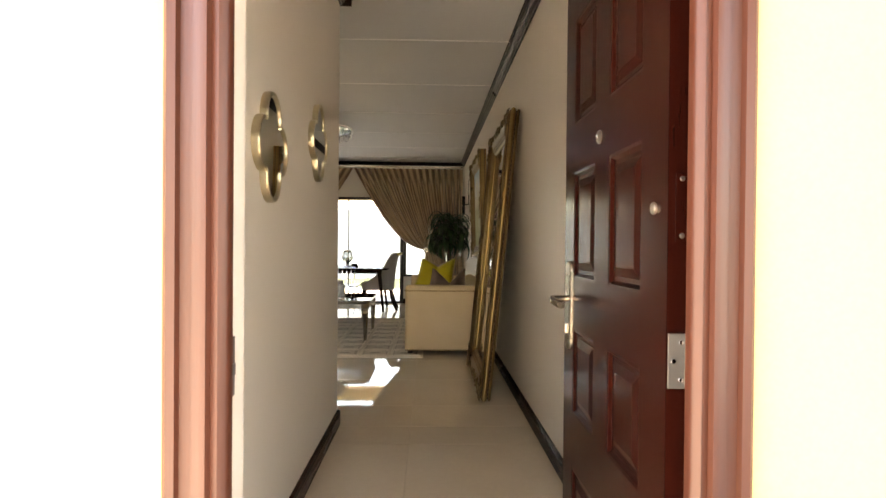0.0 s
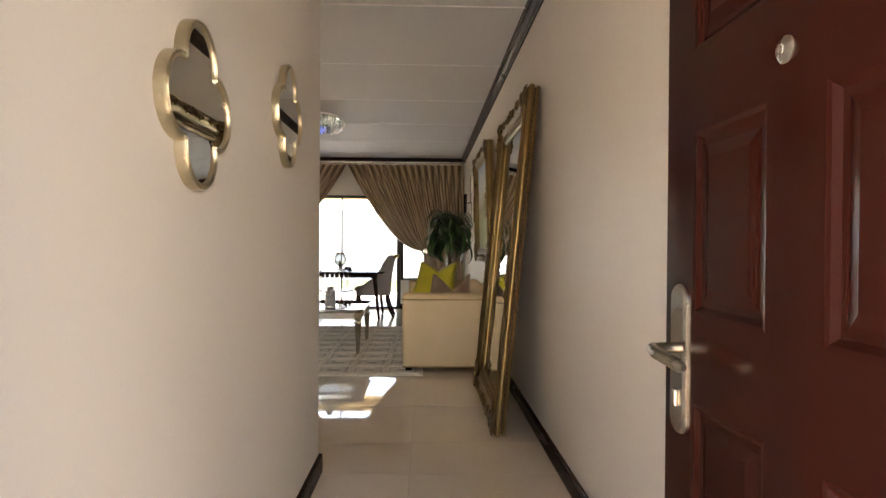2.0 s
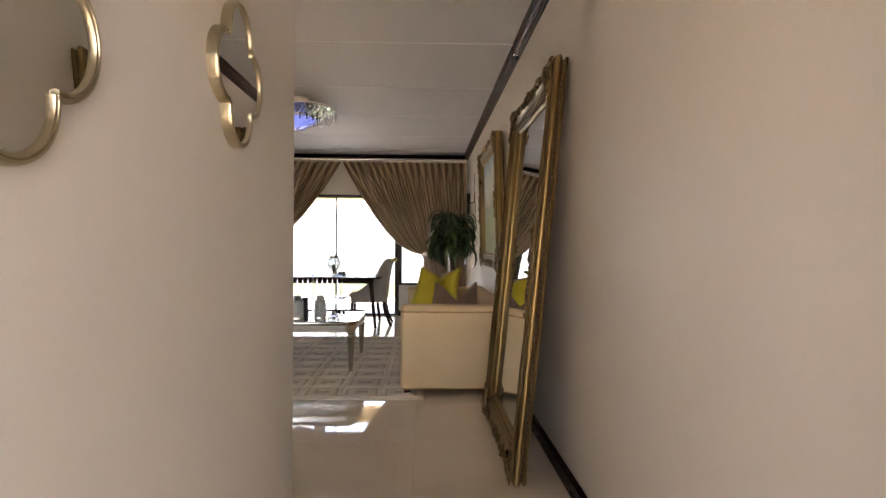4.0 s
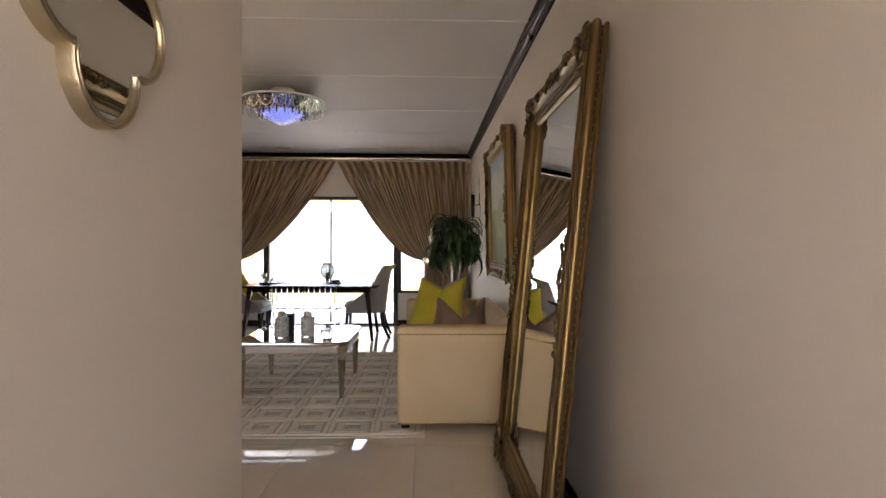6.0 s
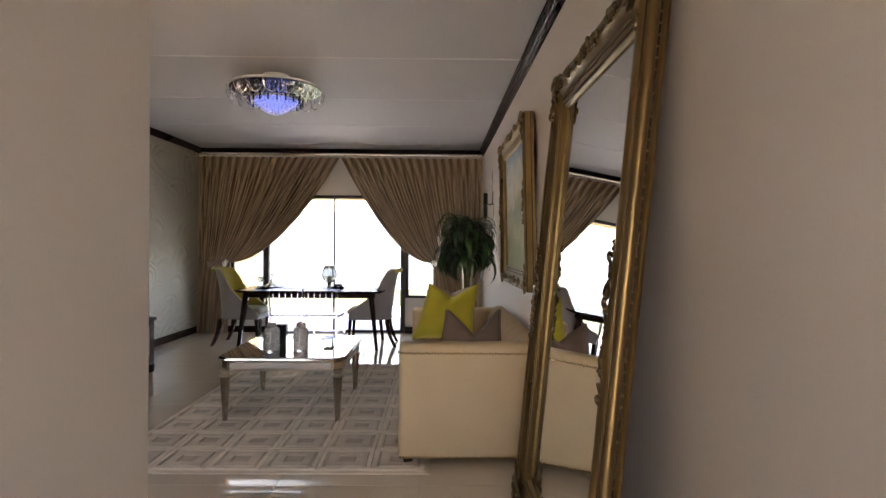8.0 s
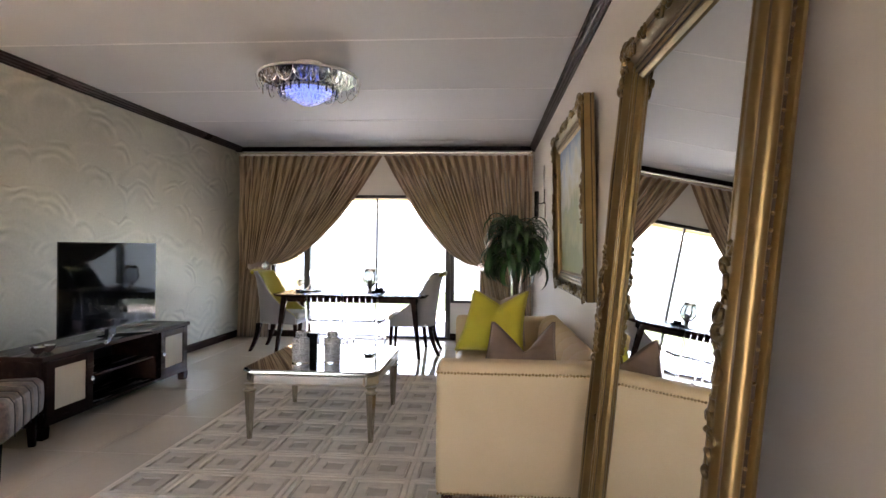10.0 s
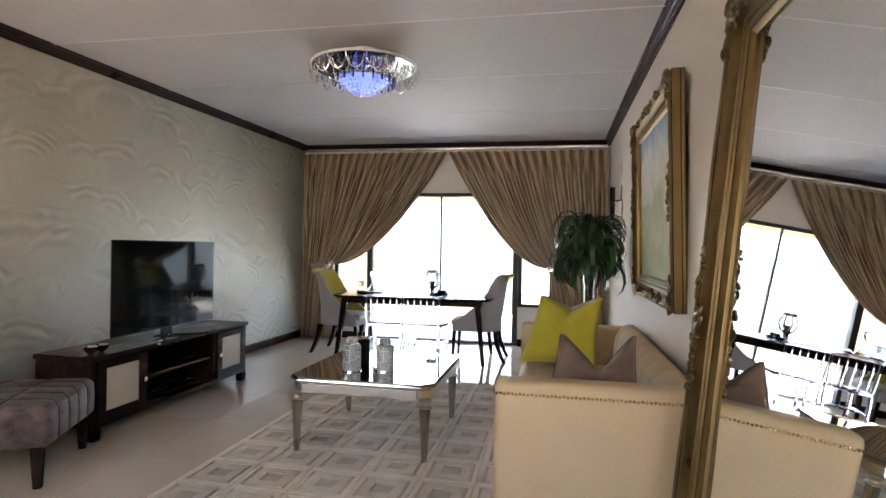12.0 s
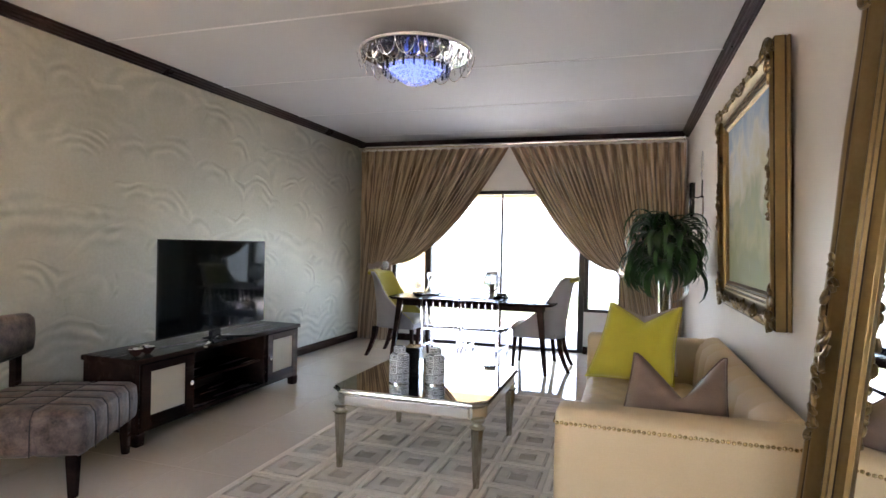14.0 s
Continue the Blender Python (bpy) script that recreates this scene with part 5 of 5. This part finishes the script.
# ---- clear acrylic chairs ----
def acrylic_chair(m):
    """Clear spindle-backed chair that faces local +y."""
    c = thing("acrylic_chair", "clear acrylic spindle-backed chair pushed under the table", "chair", m, group="clear acrylic chairs")
    part("seat", boxes((-0.215, 0.215, -0.20, 0.21, 0.44, 0.472), bevel=0.013, seg=3), M_ACRYL, c, smooth=True)
    for x in (-0.195, 0.195):
        bm = bmesh.new()
        tube(bm, [(x, 0.185, 0.439), (x * 1.01, 0.19, 0.30), (x * 1.02, 0.195, 0.24), (x * 1.04, 0.20, 0.0)], [0.016, 0.022, 0.014, 0.013], 12)
        part("leg", bm, M_ACRYL, c, smooth=True)
        bm = bmesh.new()
        tube(bm, [(x * 1.05, -0.26, 0.0), (x, -0.215, 0.24), (x, -0.21, 0.30), (x, -0.205, 0.46)], [0.013, 0.014, 0.022, 0.017], 12)
        part("leg", bm, M_ACRYL, c, smooth=True)
        bm = bmesh.new()
        tube(bm, [(x, -0.205, 0.473), (x * 1.03, -0.215, 0.56), (x * 1.06, -0.225, 0.66), (x * 1.08, -0.24, 0.785)], [0.013, 0.018, 0.014, 0.015], 12)
        part("back_post", bm, M_ACRYL, c, smooth=True)
    bm = bmesh.new()
    tube(bm, [(-0.222, -0.235, 0.783), (-0.12, -0.252, 0.797), (0.0, -0.257, 0.80), (0.12, -0.252, 0.797), (0.222, -0.235, 0.783)], [0.012, 0.017, 0.018, 0.017, 0.012], 12)
    part("top_rail", bm, M_ACRYL, c, smooth=True)
    for k in range(5):
        x = -0.148 + 0.074 * k
        bm = bmesh.new()
        tube(bm, [(x, -0.19, 0.472), (x, -0.198, 0.52), (x, -0.206, 0.555), (x, -0.212, 0.575), (x, -0.222, 0.63), (x, -0.232, 0.68), (x, -0.237, 0.70), (x, -0.253, 0.79)],
             [0.006, 0.008, 0.014, 0.008, 0.010, 0.015, 0.008, 0.007], 10)
        part("spindle", bm, M_ACRYL, c, smooth=True)
    for x in (-0.195, 0.195):
        bm = bmesh.new()
        tube(bm, [(x, -0.213, 0.26), (x, 0.0, 0.262), (x, 0.19, 0.26)], [0.008, 0.014, 0.008], 10)
        part("stretcher", bm, M_ACRYL, c, smooth=True)
    bm = bmesh.new()
    tube(bm, [(-0.195, -0.01, 0.262), (0, -0.01, 0.262), (0.195, -0.01, 0.262)], [0.008, 0.015, 0.008], 10)
    part("stretcher", bm, M_ACRYL, c, smooth=True)
    return c


ac = acrylic_chair(pose(-1.315, 12.04, 0.004, 0, 0, 3))
copy_thing(ac, pose(-0.86, 12.04, 0.004, 0, 0, -4))

# ---- on the dining table ----
cv = thing("candle_vase", "clear glass hurricane vase on a chrome foot", "vase", pose(-0.88, 12.42, TH + 0.001))
part("foot", lathe([(0.0, 0), (0.05, 0.0), (0.052, 0.008), (0.036, 0.016), (0.030, 0.03), (0.028, 0.06), (0.032, 0.085), (0.034, 0.092), (0.0, 0.092)], 12), M_STEEL, cv, smooth=True)
part("bowl", lathe([(0.03, 0.0925), (0.07, 0.12), (0.092, 0.165), (0.094, 0.2), (0.082, 0.245), (0.066, 0.275), (0.063, 0.275), (0.079, 0.243), (0.090, 0.2), (0.088, 0.167), (0.067, 0.124), (0.02, 0.096)], 32), M_CUT, cv, smooth=True)
part("collar", lathe([(0.066, 0.2755), (0.072, 0.277), (0.072, 0.312), (0.062, 0.313), (0.062, 0.2755)], 28), M_STEEL, cv, smooth=True)
part("candle", lathe([(0.0, 0.097), (0.028, 0.0972), (0.028, 0.17), (0.0, 0.172)], 20), M_WAX, cv, smooth=True)
for k in range(8):
    a = k * math.pi / 4
    bm = bmesh.new()
    tube(bm, [(r * math.cos(a), r * math.sin(a), z) for r, z in ((0.032, 0.09), (0.073, 0.12), (0.096, 0.165), (0.098, 0.2), (0.086, 0.245), (0.069, 0.277))], 0.0055, 6)
    part("wire_rib", bm, M_DKBROWN, cv, smooth=True)
bd = thing("bead_bunch", "bunch of dark glossy beads on the dining table", "ornament", pose(-0.76, 12.34, TH + 0.001))
rnd = random.Random(4)
bead = None
for k in range(16):
    m = pose(rnd.uniform(-0.075, 0.075), rnd.uniform(-0.045, 0.045), 0.021 + (0.034 if k > 9 else 0))
    if bead is None:
        bm = bmesh.new()
        bmesh.ops.create_icosphere(bm, subdivisions=2, radius=0.021)
        bead = part("bead", bm, M_TVB, bd, smooth=True, at=m)
    else:
        share(bead, bd, m)
tr = thing("tray", "dark oval serving tray on the dining table", "tray", pose(-1.68, 12.42, TH + 0.001))
bm = lathe([(0.0, 0.0), (0.15, 0.0), (0.165, 0.006), (0.17, 0.026), (0.164, 0.026), (0.158, 0.010), (0.0, 0.008)], 40)
for v in bm.verts:
    v.co.y *= 0.7
part("dish", bm, M_TVB, tr, smooth=True)
for sx in (-1, 1):
    bm = bmesh.new()
    tube(bm, [(sx * 0.155, -0.05, 0.024), (sx * 0.175, -0.03, 0.05), (sx * 0.175, 0.03, 0.05), (sx * 0.155, 0.05, 0.024)], 0.006, 8)
    part("handle", bm, M_CHROME, tr, smooth=True)
dcn = thing("decanter", "glass ship decanter with a stopper on the tray", "decanter", pose(-1.645, 12.43, TH + 0.0105))
part("body", lathe([(0.0, 0.0), (0.085, 0.002), (0.088, 0.015), (0.07, 0.04), (0.035, 0.075), (0.018, 0.11), (0.015, 0.17), (0.026, 0.185), (0.022, 0.185), (0.011, 0.168), (0.014, 0.11), (0.03, 0.075), (0.062, 0.042), (0.08, 0.016), (0.0, 0.008)], 32), M_CUT, dcn, smooth=True)
part("stopper", lathe([(0.0, 0.17), (0.01, 0.172), (0.012, 0.186), (0.026, 0.20), (0.034, 0.23), (0.028, 0.26), (0.012, 0.275), (0.0, 0.277)], 12), M_CUT, dcn)
for x, y in ((-1.785, 12.39), (-1.79, 12.47)):
    gb = thing("glass", "clear stemmed glass on the tray", "glass", pose(x, y, TH + 0.0105), group="stemmed glasses")
    part("base", lathe([(0.0, 0.0), (0.032, 0.0), (0.033, 0.003), (0.005, 0.006), (0.004, 0.07), (0.0, 0.07)], 20), M_CUT, gb, smooth=True)
    part("bowl", lathe([(0.0, 0.0702), (0.02, 0.075), (0.038, 0.10), (0.04, 0.125), (0.036, 0.15), (0.034, 0.15), (0.037, 0.125), (0.035, 0.102), (0.018, 0.079), (0.0, 0.076)], 9), M_CUT, gb)

# ---- crystal ceiling light ----
cl = thing("ceiling_light", "round chrome and crystal ceiling light glowing blue", "ceiling light", pose(-0.852, 9.75, ZC))
part("ceiling_plate", lathe([(0.0, 0.0), (0.11, 0.0), (0.11, -0.095), (0.388, -0.108), (0.395, -0.113), (0.395, -0.124), (0.388, -0.127), (0.0, -0.127)], 64), M_WHITE, cl, "white enamel plate", smooth=True)
part("mirror_plate", lathe([(0.0, -0.1275), (0.386, -0.1275), (0.386, -0.131), (0.0, -0.131)], 64), M_MPLATE, cl, "mirror polished steel underside", smooth=True)
rnd = random.Random(9)
pend = None


def pendant():
    bm = bmesh.new()
    lathe([(0.0, 0.0), (0.007, -0.008), (0.0075, -0.02), (0.0, -0.036)], 6, bm)
    return bm


for k in range(18):
    a = 2 * math.pi * k / 18
    bm = bmesh.new()
    pts = []
    for i in range(13):
        f = i / 12 * math.pi
        pts.append((0.36 - 0.02 * math.sin(f) + 0.05 * math.sin(f * 0.5), 0.06 * math.cos(f), -0.136 - 0.10 * math.sin(f)))
    tube(bm, pts, 0.004, 6)
    lp = part("metal_loop", bm, M_CHROME, cl, smooth=True, at=pose(0, 0, 0, 0, 0, math.degrees(a)))
for k in range(12):
    bm = bmesh.new()
    tube(bm, [(0.30 - 0.05 * math.sin(i / 12 * math.pi), 0.07 * math.cos(i / 12 * math.pi), -0.134 - 0.085 * math.sin(i / 12 * math.pi)) for i in range(13)], 0.0035, 6)
    part("metal_loop", bm, M_CHROME, cl, smooth=True, at=pose(0, 0, 0, 0, 0, 15 + 30 * k))
for ring, rad, z, nn in ((0, 0.372, -0.137, 36), (1, 0.315, -0.133, 22), (2, 0.25, -0.133, 16), (4, 0.13, -0.133, 26), (5, 0.10, -0.16, 18)):
    for k in range(nn):
        a = 2 * math.pi * (k + 0.5 * (ring % 2)) / nn
        m = pose(rad * math.cos(a), rad * math.sin(a), z - rnd.uniform(0, 0.02), 0, 0, math.degrees(a)) @ Matrix.Scale(rnd.uniform(0.9, 1.3), 4)
        if pend is None:
            pend = part("crystal_drop", pendant(), M_CRYS, cl, at=m)
        else:
            share(pend, cl, m)
for k in range(6):
    a = 2 * math.pi * k / 6
    bm = bmesh.new()
    tube(bm, [(0.075 * math.cos(a), 0.075 * math.sin(a), -0.1312), (0.085 * math.cos(a), 0.085 * math.sin(a), -0.2)], 0.006, 8)
    part("light_tube", bm, M_LED, cl, "blue lit glass rod")
part("lower_tray", lathe([(0.0, -0.205), (0.225, -0.205), (0.232, -0.209), (0.232, -0.216), (0.225, -0.22), (0.0, -0.22)], 48), M_CHROME, cl, smooth=True)
for k in range(40):
    a = 2 * math.pi * k / 40
    bm = boxes((0.222, 0.236, -0.006, 0.006, -0.262, -0.192), bevel=0.002, seg=1) if k == 0 else None
    if k == 0:
        rod = part("glass_rod", bm, M_TVB, cl, "dark smoked glass rod")
        bm = boxes((0.222, 0.234, -0.006, 0.006, -0.262, -0.20), bevel=0.002, seg=1)
        rod2 = part("glass_rod", bm, M_CRYS, cl, at=pose(0, 0, 0, 0, 0, 4.5))
    else:
        share(rod if k % 2 == 0 else rod2, cl, pose(0, 0, 0, 0, 0, math.degrees(a)))
part("glow_dome", lathe([(0.0, -0.2205), (0.19, -0.2205), (0.18, -0.235), (0.13, -0.262), (0.09, -0.29), (0.045, -0.312), (0.0, -0.318)], 40), M_LED, cl, "blue lit dome", smooth=True)
bead = None
for rad, z, nn in ((0.2, -0.236, 34), (0.165, -0.256, 30), (0.13, -0.276, 24), (0.108, -0.295, 20), (0.075, -0.314, 14), (0.04, -0.328, 8), (0.0, -0.336, 1)):
    for k in range(nn):
        a = 2 * math.pi * k / nn + z * 40
        m = pose(rad * math.cos(a), rad * math.sin(a), z, 0, 0, math.degrees(a))
        if bead is None:
            bm = bmesh.new()
            bmesh.ops.create_icosphere(bm, subdivisions=1, radius=0.0125)
            bead = part("crystal_bead", bm, M_CRYS, cl, at=m)
        else:
            share(bead, cl, m)

# ---- potted plant ----
pl = thing("potted_plant", "bushy green dracaena in a tall clear glass vase", "plant", pose(0.90, 11.25, 0.004))
part("vase", lathe([(0.0, 0.0), (0.13, 0.0), (0.13, 0.012), (0.035, 0.05), (0.03, 0.45), (0.045, 0.75), (0.05, 1.02), (0.062, 1.12), (0.058, 1.12), (0.046, 1.02), (0.04, 0.75), (0.024, 0.45), (0.02, 0.06), (0.0, 0.04)], 28), M_GLASS, pl, "clear trumpet glass vase", smooth=True)
bm = bmesh.new()
for k in range(5):
    a = k * 1.3
    tube(bm, [(0.02 * math.cos(a), 0.02 * math.sin(a), 0.75), (0.03 * math.cos(a), 0.03 * math.sin(a), 1.1), (0.08 * math.cos(a), 0.08 * math.sin(a), 1.44 + 0.05 * k)], [0.012, 0.012, 0.008], 7)
part("cane", bm, M_STEM, pl, smooth=True)


def leaf_mesh(length, width, arch):
    """A long strap leaf along +x that bends over under its weight."""
    bm = bmesh.new()
    n = 9
    rows = []
    x = z = 0.0
    ang = radians(58)
    for k in range(n + 1):
        f = k / n
        w = width * (math.sin(math.pi * min(1, f * 0.9 + 0.1)) ** 0.7) * (1 if f < 0.98 else 0.1)
        rows.append([bm.verts.new((x, -w / 2, z + 0.15 * w)), bm.verts.new((x, 0, z - 0.05 * w)), bm.verts.new((x, w / 2, z + 0.15 * w))])
        x += length / n * math.cos(ang)
        z += length / n * math.sin(ang)
        ang -= arch / n * (0.5 + 1.0 * f)
    for a, b in zip(rows, rows[1:]):
        for i in range(2):
            bm.faces.new((a[i], a[i + 1], b[i + 1], b[i]))
    return bm


kinds = []
rnd = random.Random(21)
for k in range(270):
    h = rnd.random()
    m = pose(rnd.uniform(-0.09, 0.09), rnd.uniform(-0.09, 0.09), 1.20 + 0.37 * h ** 0.9, 0, 0, rnd.uniform(0, 360)) @ pose(0, 0, 0, 0, rnd.uniform(20, 70) * (1 - h) - 8, rnd.uniform(-8, 8)) @ Matrix.Scale(rnd.uniform(0.7, 1.12) * (1.05 - 0.35 * h), 4)
    if len(kinds) < 5:
        i = len(kinds)
        kinds.append(part("leaf", leaf_mesh((0.46, 0.56, 0.60, 0.52, 0.42)[i], (0.052, 0.064, 0.058, 0.072, 0.044)[i], (3.3, 3.9, 3.5, 4.3, 2.6)[i]), M_LEAF, pl, smooth=True, at=m))
    else:
        share(rnd.choice(kinds), pl, m)

# ---- wall sconce ----
sc = thing("wall_sconce", "black candle sconce with an oval glass back on the wall", "sconce", wall_frame((XR, 11.92, 1.90), (-1, 0, 0)))
bm = bmesh.new()
loft(bm, [[(0.055 * k * math.cos(a * 0.1963), -0.13 + 0.125 * k * math.sin(a * 0.1963), d) for a in range(32)] for k, d in ((1, 0.0), (1, 0.006), (0.85, 0.011))])
part("glass_back", bm, M_MIRROR, sc, "bevelled oval mirror back", smooth=True)
part("back_plate", boxes((-0.018, 0.018, -0.03, 0.14, 0.012, 0.024), bevel=0.004), M_TVB, sc)
bm = bmesh.new()
tube(bm, [(0, -0.015, 0.022), (0, -0.03, 0.055), (0, -0.02, 0.09), (0, 0.0, 0.105)], 0.008, 8)
part("arm", bm, M_TVB, sc, smooth=True)
part("candle_holder", lathe([(0.0, 0.0), (0.012, 0.002), (0.024, 0.03), (0.026, 0.15), (0.020, 0.155), (0.022, 0.17), (0.027, 0.175), (0.027, 0.32), (0.022, 0.325), (0.0, 0.325)], 20), M_TVB, sc, "tall black candle holder", smooth=True, at=pose(0, -0.21, 0.105, -90, 0, 0))
bm = bmesh.new()
tube(bm, [(0.05 * math.cos(a * 0.2618), 0.315 + 0.095 * math.sin(a * 0.2618), 0.02) for a in range(25)], 0.006, 8, caps=False)
part("oval_ring", bm, M_CHROME, sc, smooth=True)
bm = bmesh.new()
tube(bm, [(0, 0.13, 0.018), (0.006, 0.17, 0.024), (-0.006, 0.2, 0.022), (0, 0.225, 0.02)], [0.006, 0.011, 0.011, 0.006], 8)
part("stem", bm, M_CHROME, sc, smooth=True)

# ---- floor tiles ----
floor = structure("floor", boxes((XL, XR, 3.12, YF + 0.2, -0.12, -0.001)), M_GROUT, "polished cream porcelain tile floor", "floor")
TS = 0.80
tiles = {}


def tile_mesh(w, d):
    bm = bmesh.new()
    g = 0.0015
    rings = [[(g + i, g + i, z), (w - g - i, g + i, z), (w - g - i, d - g - i, z), (g + i, d - g - i, z)] for i, z in ((0, -0.0008), (0, 0.0030), (0.0012, 0.0040))]
    loft(bm, rings)
    return bm


def cuts(a, b, origin):
    k = math.floor((a - origin) / TS) + 1
    out = [a]
    while origin + k * TS < b - 1e-6:
        if origin + k * TS > a + 1e-6:
            out.append(origin + k * TS)
        k += 1
    return out + [b]


def lay(x0, x1, y0, y1):
    xs, ys = cuts(x0, x1, 0.462), cuts(y0, y1, 3.98)
    for a, b in zip(xs, xs[1:]):
        for c, d in zip(ys, ys[1:]):
            key = (round(b - a, 4), round(d - c, 4))
            if key not in tiles:
                tiles[key] = part("tile", tile_mesh(b - a, d - c), M_TILE, floor, at=pose(a, c, 0))
            else:
                share(tiles[key], floor, pose(a, c, 0))


lay(0.245, 0.99, 3.13, 3.40)
lay(-0.02, XR, 3.40, 5.91)
lay(XL, XR, 5.91, YF)
lay(-2.075, 0.075, YF, YF + 0.19)
